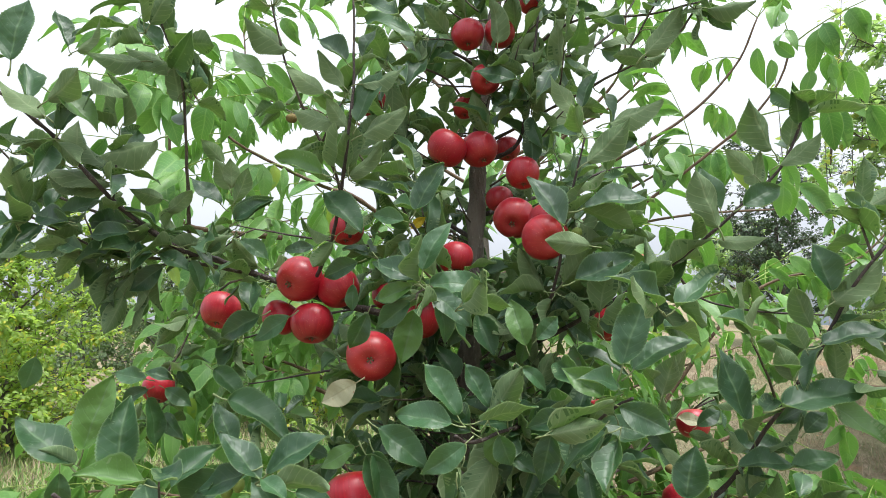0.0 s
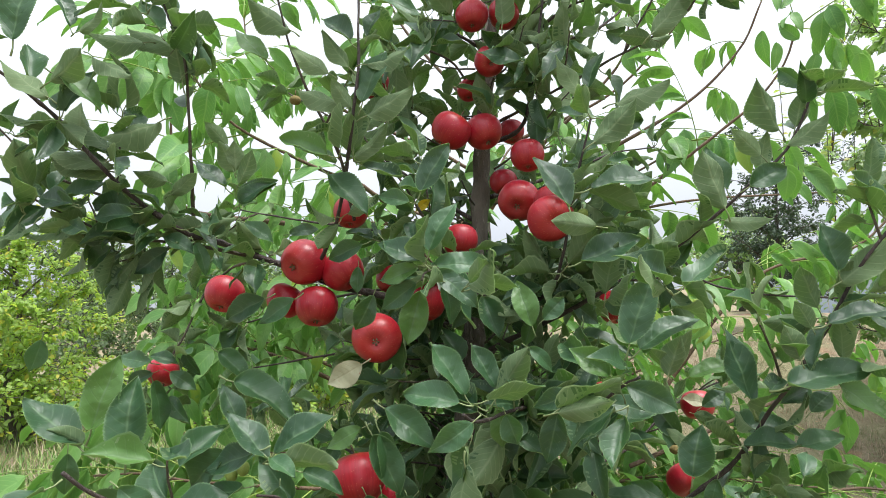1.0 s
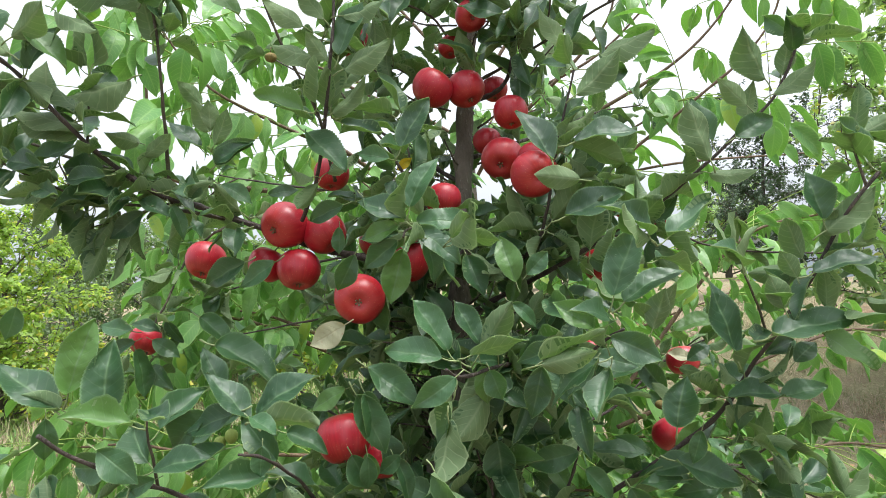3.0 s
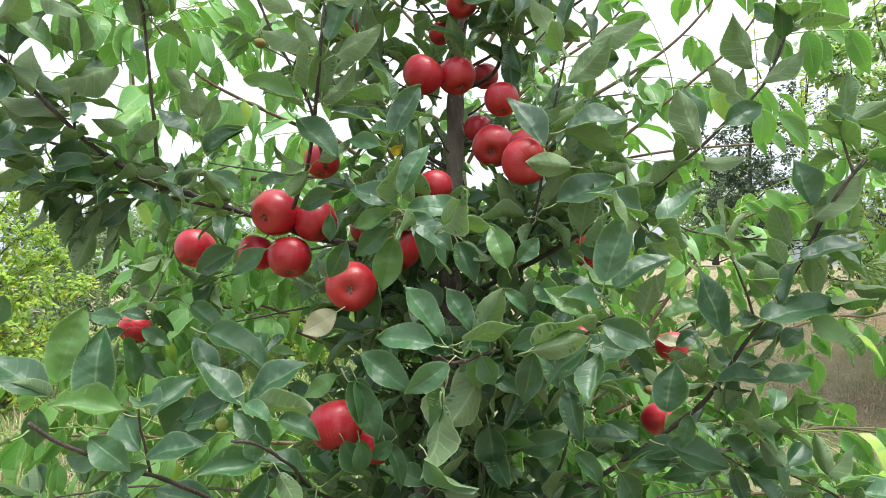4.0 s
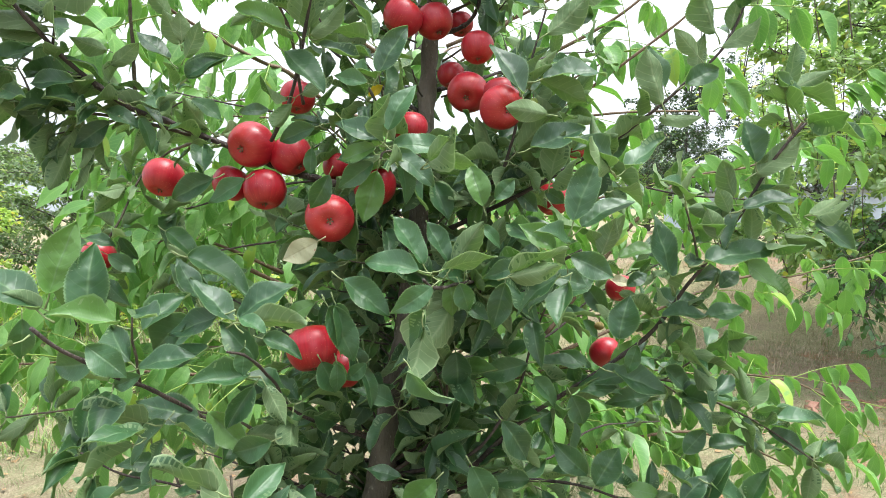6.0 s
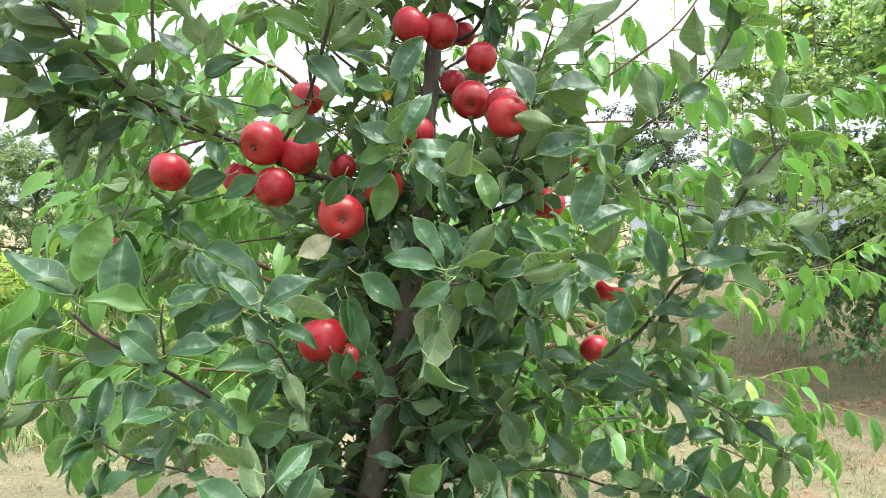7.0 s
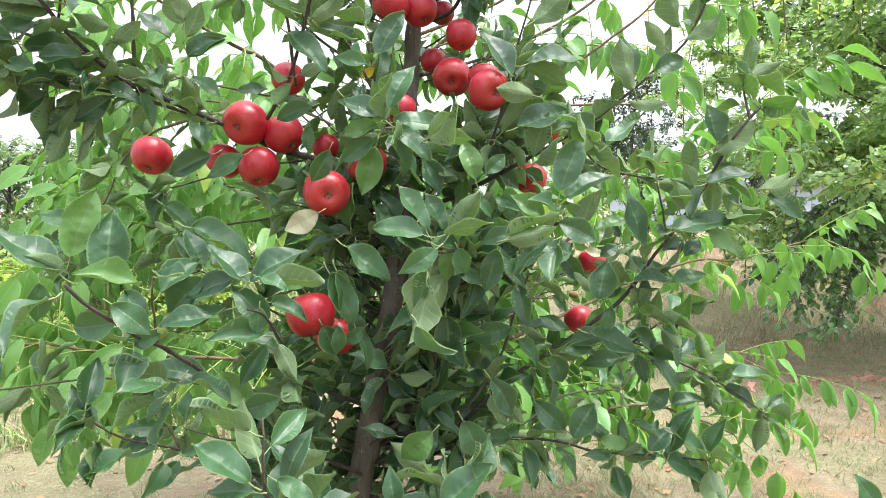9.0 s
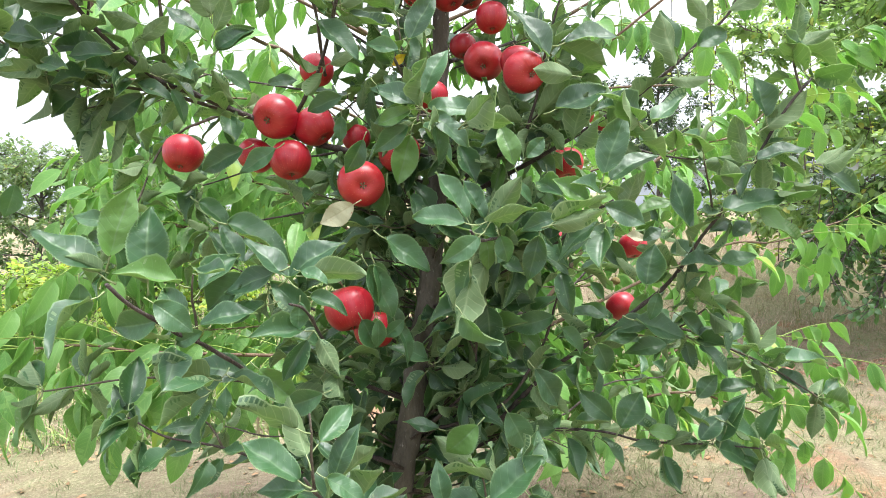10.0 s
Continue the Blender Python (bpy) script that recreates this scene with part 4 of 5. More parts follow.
leaf(-0.139, 0.600, 1.054, -90, 38, -47, 0.068, 1.00, 0)
leaf(-0.146, 0.530, 1.080, 90, 8, -19, 0.066, 1.00, 1)
leaf(-0.150, 0.560, 1.087, -90, -34, 16, 0.064, 1.00, 2)
leaf(-0.367, 0.930, 0.984, 90, 3, -22, 0.097, 1.00, 0)
leaf(-0.207, 0.720, 1.254, 90, -13, -28, 0.090, 1.00, 1)
leaf(-0.239, 0.740, 1.300, 90, -39, -58, 0.095, 1.00, 2)
leaf(-0.102, 0.850, 1.300, -90, -63, 47, 0.110, 1.00, 0)
leaf(-0.190, 0.800, 1.250, -90, -18, 28, 0.074, 1.00, 1)
leaf(-0.088, 0.870, 1.207, -90, -80, 85, 0.058, 1.19, 2)
leaf(0.095, 0.900, 1.215, -90, -82, 96, 0.085, 1.25, 0)
leaf(0.232, 0.920, 1.177, 90, -16, -75, 0.097, 1.03, 1)
leaf(0.072, 0.800, 1.048, 90, -45, -71, 0.082, 1.25, 2)
leaf(0.108, 0.850, 1.051, -90, -61, 88, 0.094, 1.24, 0)
leaf(0.152, 0.850, 1.118, -90, -53, 77, 0.099, 1.00, 1)
leaf(0.312, 0.900, 0.962, -90, 59, 64, 0.086, 1.25, 2)
leaf(0.326, 0.920, 0.973, 90, 41, -86, 0.093, 1.00, 0)
leaf(0.320, 0.880, 1.174, -90, -21, 34, 0.113, 1.00, 1)
leaf(0.399, 0.900, 1.156, 90, -3, -19, 0.094, 1.00, 2)
leaf(0.041, 0.660, 0.972, -90, 40, 22, 0.108, 1.00, 0)
leaf(0.001, 0.700, 0.956, 90, 78, -86, 0.070, 1.06, 1)
leaf(0.021, 0.900, 0.994, 90, 18, -25, 0.073, 1.00, 2)
leaf(0.505, 0.900, 0.951, -90, 73, 15, 0.083, 1.00, 0)
leaf(0.461, 0.900, 0.943, -90, -24, 15, 0.130, 1.00, 1)
leaf(0.607, 0.930, 1.064, -90, 4, 8, 0.113, 1.00, 2)
leaf(0.611, 0.550, 0.986, 90, 53, -92, 0.072, 1.00, 0)
leaf(0.090, 0.740, 1.334, -90, -67, 96, 0.050, 1.25, 1)
leaf(-0.044, 1.000, 1.609, -90, 41, 101, 0.038, 1.06, 2, YELLOW_LEAF)
leaf(-0.112, 0.860, 1.208, -90, -63, 82, 0.067, 1.17, 0)
leaf(-0.034, 0.880, 1.195, 90, -44, -82, 0.052, 1.16, 1)
leaf(-0.082, 0.900, 1.234, -90, -62, 34, 0.094, 1.00, 2)
leaf(0.251, 1.000, 1.457, -90, -27, 99, 0.053, 1.25, 0)
leaf(0.195, 1.000, 1.460, -90, -34, 79, 0.072, 1.00, 1)
leaf(-0.432, 0.860, 1.613, 90, -2, -50, 0.078, 1.00, 2)
leaf(-0.469, 0.920, 1.631, 90, 10, -46, 0.098, 1.00, 0)
leaf(-0.479, 0.880, 1.676, 90, 19, -30, 0.120, 1.00, 1)
leaf(-0.526, 0.850, 1.628, 90, 14, -92, 0.056, 1.25, 2)
leaf(-0.463, 0.950, 1.592, -90, -27, 27, 0.074, 1.00, 0)
leaf(-0.403, 0.950, 1.584, -90, -59, 34, 0.070, 1.00, 1)
leaf(-0.427, 0.950, 1.576, 90, -33, -89, 0.092, 1.00, 2)
leaf(-0.524, 0.950, 1.581, 90, -31, -57, 0.087, 1.00, 0)
leaf(-0.448, 0.950, 1.648, -90, 33, 75, 0.069, 1.00, 1)
leaf(-0.424, 0.930, 1.669, 90, 20, -63, 0.063, 1.00, 2)
leaf(-0.341, 0.970, 1.654, 90, 45, -29, 0.093, 1.00, 0)
leaf(-0.326, 0.950, 1.676, 90, 71, -72, 0.065, 1.20, 1)
leaf(-0.328, 0.950, 1.654, -90, 61, 89, 0.074, 1.00, 2)
leaf(-0.332, 0.950, 1.624, -90, 38, 63, 0.081, 1.00, 0)
leaf(-0.347, 0.980, 1.732, 90, 51, -81, 0.065, 1.04, 1)
leaf(-0.333, 0.970, 1.611, -90, -27, 40, 0.071, 1.00, 2)
leaf(-0.259, 0.980, 1.582, -90, 12, 58, 0.060, 1.00, 0)
leaf(-0.074, 0.840, 1.563, -90, -50, 50, 0.067, 1.00, 1)
leaf(-0.005, 0.830, 1.517, 90, -21, -60, 0.066, 1.00, 2)
leaf(-0.319, 0.700, 1.227, -90, 20, 29, 0.087, 1.00, 0)
leaf(-0.179, 0.720, 1.260, 90, -84, -109, 0.045, 1.25, 1)
leaf(-0.293, 0.900, 1.273, 90, 61, -25, 0.089, 1.00, 2)
leaf(-0.243, 0.850, 1.267, 90, -23, -28, 0.101, 1.00, 0)
leaf(-0.083, 0.850, 1.208, -90, -84, 77, 0.061, 1.05, 1)
leaf(-0.105, 0.900, 1.288, 90, -27, -55, 0.079, 1.00, 2)
leaf(-0.058, 0.900, 1.191, -90, -62, 30, 0.088, 1.00, 0)
leaf(0.368, 0.900, 1.134, 90, -2, -23, 0.074, 1.00, 1)
leaf(0.274, 0.900, 1.137, -90, -60, 90, 0.072, 1.24, 2)
leaf(0.372, 0.850, 1.225, 90, -73, -69, 0.058, 1.01, 0)
leaf(0.205, 0.880, 1.168, -90, -42, 47, 0.075, 1.00, 1)
leaf(0.215, 0.900, 1.180, -90, 0, 9, 0.086, 1.00, 2)
leaf(0.424, 0.920, 1.171, -90, -39, 44, 0.093, 1.00, 0)
leaf(0.311, 0.850, 1.346, -90, 60, -62, 0.074, 1.00, 1)
leaf(0.319, 0.850, 1.344, 90, 66, 35, 0.058, 1.00, 2)
leaf(0.205, 0.800, 1.329, -90, -9, 56, 0.080, 1.00, 0)
leaf(0.488, 0.850, 1.292, -90, 47, 66, 0.049, 1.25, 1)
leaf(0.458, 0.850, 1.251, -90, 12, 25, 0.076, 1.00, 2)
leaf(0.388, 0.850, 1.254, -90, 11, 17, 0.095, 1.00, 0)
leaf(0.421, 0.880, 1.559, 90, 73, -66, 0.107, 1.00, 1)
leaf(0.414, 0.920, 1.568, -90, -15, 51, 0.078, 1.00, 2)
leaf(0.354, 0.970, 1.301, -90, -10, 41, 0.048, 1.00, 0, PALE_LEAF)
leaf(0.444, 0.950, 1.105, 90, -6, -37, 0.090, 1.00, 1)
leaf(0.363, 0.920, 0.962, -90, -10, 38, 0.073, 1.00, 2)
leaf(0.454, 0.900, 0.933, -90, 54, 57, 0.075, 1.21, 0)
leaf(0.491, 0.900, 0.919, -90, 67, 8, 0.108, 1.00, 1)
leaf(0.490, 0.900, 0.982, -90, -27, 21, 0.105, 1.00, 2)
leaf(0.500, 1.000, 0.973, -90, 49, 59, 0.071, 1.25, 0)
leaf(0.537, 1.000, 0.988, -90, 15, 17, 0.091, 1.00, 1)
leaf(0.614, 0.950, 1.047, -90, -25, 36, 0.102, 1.00, 2)
leaf(0.649, 0.950, 1.051, -90, 12, 14, 0.085, 1.00, 0)
leaf(-0.593, 1.190, 1.357, 90, 11, -49, 0.093, 1.00, 1)
leaf(-0.584, 1.190, 1.348, -90, -29, 64, 0.077, 1.00, 2)
leaf(-0.613, 1.190, 1.346, -90, -73, 5, 0.122, 1.00, 0)
leaf(-0.625, 1.190, 1.376, -90, -7, 33, 0.071, 1.00, 1)
leaf(-0.593, 1.190, 1.346, 90, -22, -62, 0.075, 1.00, 2)
leaf(0.378, 0.950, 1.285, -90, 36, 73, 0.053, 1.06, 0)
leaf(0.360, 0.950, 1.236, 90, 53, -96, 0.077, 1.02, 1)
leaf(0.367, 0.950, 1.283, -90, -19, -93, 0.038, 1.09, 2)
leaf(0.367, 0.980, 1.125, -90, 61, 63, 0.078, 1.00, 0)

EYE_SIDE = Vector((0.03, -0.07, 1.43))
BARE_TRUNK = [q for q in spline(TRUNK, 0.03) if 0.72 < q.z < 0.84 or 0.90 < q.z < 1.06 or 1.17 < q.z < 1.27 or 1.37 < q.z < 1.43 or 1.60 < q.z < 1.72]


def clear(p, room):
    """Whether a leaf at p leaves the fruit and the single leaves uncovered on the path's side."""
    for c, d, free in FRUIT:
        way = unit(c - EYE_SIDE)
        along = (p - EYE_SIDE).dot(way)
        if along < (c - EYE_SIDE).length + 0.01 and (p - EYE_SIDE - way * along).length < d * 0.5 * free + room * min(1.0, free * 2):
            return False
    for c in SINGLE:
        way = unit(c - EYE_SIDE)
        along = (p - EYE_SIDE).dot(way)
        if along < (c - EYE_SIDE).length + 0.005 and (p - EYE_SIDE - way * along).length < 0.03:
            return False
    return True


def over_trunk(p):
    """Whether a leaf at p hangs before the bare stretches of the trunk."""
    for c in BARE_TRUNK:
        way = unit(c - EYE_SIDE)
        along = (p - EYE_SIDE).dot(way)
        if along < (c - EYE_SIDE).length and (p - EYE_SIDE - way * along).length < 0.03:
            return True
    return False


def fill_foliage():
    rng = random.Random(21)
    rest, twigs_v, twigs_f = [], [], []

    def add(base, way, size):
        normal = Vector((rng.gauss(0, 0.7), rng.gauss(-0.18 if base[2] < 1.4 else 0.0, 0.65), 1.0))
        if rng.random() < (0.30 if base[0] > 0.25 else 0.18):
            normal = Vector((normal.x, normal.y + 0.5, -0.7))
        size *= 0.86 if base[0] > 0.35 else 1.0
        m = leaf_pose(base, way, normal, size, rng.uniform(0.85, 1.1))
        centre = Vector(base) + unit(way) * 0.055 * size
        if not clear(centre, 0.022) or (over_trunk(centre) and rng.random() < 0.62):
            return
        rest.append((rng.choice(APPLE_SHAPES), m))

    def twig(foot, way, length):
        n = max(3, int(length / 0.02))
        q, w = Vector(foot), unit(way)
        line = [q.copy()]
        for i in range(n):
            w = unit(w + Vector((rng.gauss(0, 0.10), rng.gauss(0, 0.10), rng.gauss(0.03, 0.10))))
            q = q + w * (length / n)
            line.append(q.copy())
        ok = all(clear(p, 0.004) for p in line)
        if ok:
            v, f = tube(line, [0.0022 - 0.0009 * i / n for i in range(n + 1)], 5)
            b = len(twigs_v)
            twigs_v.extend(v)
            twigs_f.extend(tuple(b + k for k in g) for g in f)
        turn = rng.random() * 6.3
        for i in range(1, n + 1):
            turn += 2.4
            w = unit(line[i] - line[i - 1])
            side = w.orthogonal().normalized()
            out = Matrix.Rotation(turn, 3, w) @ side
            add(line[i], w * 0.55 + out * 0.9 + Vector((0, 0, -0.12)), rng.uniform(0.72, 1.08))
        for _ in range(2):
            add(line[-1], w + Vector((rng.gauss(0, 0.5), rng.gauss(0, 0.5), rng.gauss(0, 0.5))), rng.uniform(0.8, 1.1))

    def rosette(p, way, count, size):
        way = unit(way)
        side = way.orthogonal().normalized()
        for k in range(count):
            out = Matrix.Rotation(k * 2.4 + rng.random(), 3, way) @ side
            add(p, way * rng.uniform(0.1, 0.7) + out, size * rng.uniform(0.75, 1.1))

    def sparse(q):
        """How bare the boughs are at q: thin high up, far out and on the back, leafy round the middle."""
        share = 0.0
        if q.z > 1.62:
            share = 0.45 if abs(q.x - 0.1) < 0.16 else (0.30 if q.z < 1.72 else 0.55) if q.x < -0.25 and q.y < 1.05 else 0.74
        elif q.z < 1.2:
            share = 0.8 if q.x < -0.36 else 0.40
        elif q.x > 0.3:
            share = 0.08
        elif q.x < -0.15:
            share = 0.12
        if q.y > 1.25:
            share = max(share, 0.6)
        if q.y < 0.74:
            share = max(share, 0.6)
        return share

    for line, r0 in BOUGHS:
        n = len(line)
        i = rng.randint(5, 9)
        turn = rng.random() * 6.3
        while i < n:
            t = i / n
            if rng.random() < sparse(line[i]):
                i += 3
                continue
            w = unit(line[min(i + 1, n - 1)] - line[i - 1])
            turn += 2.4
            out = Matrix.Rotation(turn, 3, w) @ w.orthogonal().normalized()
            outer = line[i].x > 0.36 and line[i].z > 1.52
            if outer:
                add(line[i], out * 0.8 + w * 0.7, rng.uniform(0.8, 1.05))
                i += 1
            elif t > 0.22:
                kind = rng.random()
                if kind < 0.5:
                    rosette(line[i] + out * 0.01, out + w * 0.3 + Vector((0, -0.2, 0.3)), rng.randint(4, 6), 0.95)
                elif kind < 0.8:
                    twig(line[i], out + w * 0.8 + Vector((0, -0.1, 0.25)), rng.uniform(0.05, 0.15))
                else:
                    add(line[i], out + w * 0.6, 1.0)
            i += rng.randint(1, 3)
        if line[-1].y > 0.74:
            rosette(line[-1], unit(line[-1] - line[-3]), 6, 1.0)
    # inner crown along the trunk
    for q in spline(TRUNK, 0.04):
        if q.z < 0.62 or q.z > 2.2:
            continue
        for _ in range(5 if q.z < 1.5 else 2):
            a = rng.uniform(0, 6.28) if q.z > 1.05 or rng.random() < 0.35 else rng.uniform(-0.3, 3.44)
            out = Vector((math.cos(a), math.sin(a), rng.uniform(0.0, 0.7)))
            twig(q + out * 0.03, out, rng.uniform(0.08, 0.22))
    rest.sort(key=lambda piece: (piece[1].translation - EYE_SIDE).length)
    singles = max(0, 300 - len(SINGLE))
    for shape, m in rest[:singles]:
        mesh_object("leaf", shape.mesh, tree).matrix_world = m
    joined("foliage", rest[singles:], LEAF_MATS, tree, "dense dark green apple foliage")
    mesh_object("twig_growth", mesh_from("twig_growth", twigs_v, twigs_f, [TWIG_BARK]), tree, "thin green-brown twigs", "stuff")
    return len(rest)


print("apple leaves", fill_foliage())


# ---- the young walnut tree behind ----
WALNUT_MATS = [WALNUT_LEAF, WALNUT_UNDER, RACHIS]


def compound_leaf(seed):
    """A feathered leaf along +Y: a stalk with pairs of hanging leaflets and one at the end."""
    rng = random.Random(seed)
    pairs = rng.choice((2, 3, 3))
    verts, faces, slots, uvs = [], [], [], []
    size = 0.17 + 0.045 * pairs
    rachis = [Vector((0, size * t, -0.10 * size * t * t * 2.2)) for t in (0, 0.2, 0.4, 0.6, 0.8, 1.0)]
    tv, tf = tube(rachis, (0.0022, 0.002, 0.0017, 0.0014, 0.0012, 0.001), 6)
    verts += tv
    uvs += [(0.0, 0.5)] * len(tv)
    faces += tf
    slots += [2] * len(tf)

    def leaflet(at, way, length):
        made = leaf_shape(7, 2, length, length * rng.uniform(0.34, 0.43), rng.uniform(0.2, 0.7), rng.uniform(0.4, 1.1), 0.06, 0.0, 0.004, 0.45, 0.8, rng.randint(0, 999))
        m = leaf_pose(at, way, (rng.gauss(0, 0.25), rng.gauss(0, 0.25), 1))
        b = len(verts)
        verts.extend(tuple(m @ Vector(v)) for v in made[0])
        faces.extend(tuple(b + k for k in f) for f in made[1])
        slots.extend(made[2])
        uvs.extend(made[3])

    for p in range(pairs):
        t = 0.35 + 0.55 * p / max(1, pairs - 1) * 0.9
        at = Vector((0, size * t, -0.22 * size * t * t))
        for s in (-1, 1):
            leaflet(at, (s * rng.uniform(0.25, 0.6), rng.uniform(0.2, 0.6), rng.uniform(-1.9, -0.9)), rng.uniform(0.105, 0.14) * (0.8 + 0.1 * p))
    leaflet(rachis[-1], (rng.gauss(0, 0.15), 0.8, rng.uniform(-1.2, -0.6)), rng.uniform(0.125, 0.16))
    return verts, faces, slots, uvs


WALNUT_SHAPES = [Shape("leaf", compound_leaf(100 + i), WALNUT_MATS) for i in range(8)]
walnut = tagged(new("walnut_tree"), "young walnut tree with bright green drooping leaflets", "tree")
WALNUT_LIMBS = []


def walnut_limb(*points, leaves=True):
    line = spline(points, 0.03)
    n = len(line)
    v, f = tube(line, [(0.008 - 0.0055 * (i / (n - 1))) * (1.0 if leaves else 0.7) for i in range(n)], 8, 0.15, random.Random(n))
    mesh_object("limb", mesh_from("limb", v, f, [WALNUT_BARK]), walnut)
    if leaves:
        WALNUT_LIMBS.append(line)


def walnut_trunk():
    line = spline([(0.06, 2.42, -0.05), (0.05, 2.42, 0.4), (0.07, 2.45, 1.0), (0.05, 2.5, 1.8), (0.08, 2.55, 2.4), (0.1, 2.6, 3.1)], 0.05)
    v, f = tube(line, [0.035 * (1 - 0.26 * q.z) + 0.004 for q in line], 12, 0.15, random.Random(3))
    mesh_object("trunk", mesh_from("trunk", v, f, [GREY_BARK]), walnut, "slim grey trunk")


walnut_trunk()
walnut_limb((-0.02, 2.20, 1.53), (0.14, 2.00, 1.59), (0.33, 1.90, 1.62), (0.55, 1.80, 1.77), (0.73, 1.75, 1.90), (0.82, 1.72, 1.97), (0.89, 1.70, 2.06), (0.92, 1.68, 2.15))
walnut_limb((-0.24, 2.10, 1.77), (-0.35, 1.90, 1.85), (-0.41, 1.80, 1.86), (-0.59, 1.65, 1.95), (-0.66, 1.60, 2.02), (-0.71, 1.55, 2.11))
walnut_limb((-0.54, 1.80, 1.71), (-0.76, 1.65, 1.74), (-0.78, 1.60, 1.83), (-0.77, 1.57, 1.96), (-0.76, 1.55, 2.08))
walnut_limb((-0.06, 2.10, 0.83), (-0.31, 1.90, 0.89), (-0.75, 1.70, 0.98), (-0.89, 1.65, 1.02), (-1.01, 1.60, 1.03))
walnut_limb((0.51, 2.20, 0.87), (1.24, 2.30, 1.13), (1.52, 2.35, 1.14), (1.74, 2.40, 1.18), (1.95, 2.40, 1.23))
walnut_limb((0.51, 2.20, 0.96), (0.99, 2.30, 1.48), (1.36, 2.30, 1.59), (1.58, 2.30, 1.80))
walnut_limb((0.28, 2.20, 0.48), (1.03, 2.10, 0.79), (1.33, 2.10, 0.80), (1.54, 2.10, 0.72))
walnut_limb((0.28, 2.20, 0.43), (0.88, 2.00, 0.65), (1.16, 2.00, 0.59), (1.32, 2.00, 0.52))
walnut_limb((-0.11, 2.50, 2.05), (-0.60, 2.40, 2.29), (-0.82, 2.30, 2.39), (-0.86, 2.30, 2.60))
walnut_limb((0.17, 2.50, 2.08), (0.53, 2.40, 2.21), (0.72, 2.35, 2.36), (0.82, 2.30, 2.47))
walnut_limb((-0.01, 2.60, 2.31), (-0.29, 2.60, 2.69), (-0.38, 2.60, 3.06))
walnut_limb((0.18, 2.60, 2.30), (0.44, 2.60, 2.68), (0.58, 2.60, 2.98))
walnut_limb((-0.40, 2.20, 1.14), (-0.77, 2.00, 1.33), (-0.95, 1.90, 1.20), (-1.03, 1.85, 1.15))
walnut_limb((-0.42, 2.30, 1.17), (-0.68, 2.20, 1.31), (-0.85, 2.10, 1.36))
walnut_limb((0.25, 2.40, 2.01), (0.47, 2.30, 2.19), (0.59, 2.25, 2.33), (0.61, 2.20, 2.52))
walnut_limb((0.37, 2.30, 1.91), (0.76, 2.20, 2.10), (0.95, 2.15, 2.27), (1.02, 2.10, 2.42))


def walnut_crown():
    rng = random.Random(77)
    for k in range(26):
        z = 0.35 + 1.65 * ((k + rng.random()) / 26) ** 1.25
        a = k * 2.4 + rng.uniform(-0.3, 0.3)
        reach = rng.uniform(0.5, 1.0) * (0.35 if z < 1.0 and math.cos(a) < 0 else 1.1)
        foot = Vector((0.06, 2.42 + 0.06 * z, z))
        tip = foot + Vector((math.cos(a) * reach * 1.25, math.sin(a) * reach * 0.6, rng.uniform(0.15, 0.55)))
        walnut_limb(foot, (foot + tip) / 2 + Vector((0, 0, 0.08)), tip)


walnut_crown()


def low_shoots():
    """Leafy shoots low round the walnut's foot, to both sides."""
    rng = random.Random(40)
    for x0, x1, z in ((-0.1, -0.75, 0.85), (-0.15, -0.95, 0.8), (0.2, 0.95, 0.55), (0.2, 1.05, 0.8), (0.15, 0.8, 0.95), (0.1, 0.55, 0.6)):
        foot = Vector((0.06, 2.44, z - 0.2))
        tip = Vector((x1, 2.15 + rng.uniform(-0.15, 0.3), z + rng.uniform(0, 0.1)))
        walnut_limb(foot, foot.lerp(tip, 0.5) + Vector((0, 0, 0.1)), tip)


low_shoots()


def walnut_leaves():
    rng = random.Random(8)
    rest = []
    for line in WALNUT_LIMBS:
        n = len(line)
        i = int(n * 0.30)
        turn = rng.random() * 6
        while i < n:
            w = unit(line[min(i + 1, n - 1)] - line[max(i - 1, 0)])
            turn += 2.4
            out = Matrix.Rotation(turn, 3, w) @ w.orthogonal().normalized()
            way = w * 0.6 + out * 0.9 + Vector((0, 0, 0.25))
            way.z = min(max(way.z, -0.3), 0.3)
            rest.append((rng.choice(WALNUT_SHAPES), leaf_pose(line[i], way, (rng.gauss(0, 0.2), rng.gauss(-0.25, 0.25), 1), rng.uniform(0.8, 1.12))))
            i += rng.choice((7, 9)) if line[i].z > 1.65 and line[i].x > 0.25 else rng.choice((2, 3)) if line[i].z > 1.6 or line[i].x > 0.55 else 1
        for k in range(3 if line[-1].z > 1.1 else 2):
            rest.append((rng.choice(WALNUT_SHAPES), leaf_pose(line[-1], w + Vector((rng.gauss(0, 0.7), rng.gauss(0, 0.7), rng.gauss(0.1, 0.4))), (0, -0.2, 1), rng.uniform(0.7, 1.1))))
    rest.sort(key=lambda piece: piece[1].translation.y)
    for shape, m in rest[:280]:
        mesh_object("leaf", shape.mesh, walnut).matrix_world = m
    if len(rest) > 280:
        joined("foliage", rest[280:], WALNUT_MATS, walnut, "bright green walnut foliage")
    return len(rest)


print("walnut leaves", walnut_leaves())

LEAFLETS = [Shape("leaflet", leaf_shape(12, 4, 1.0, 0.42, 0.18 + 0.1 * i, 0.35 + 0.2 * i, 0.04, 0.0, 0.0, 0.45, 0.8, 70 + i, thick=0.004), WALNUT_MATS) for i in range(3)]


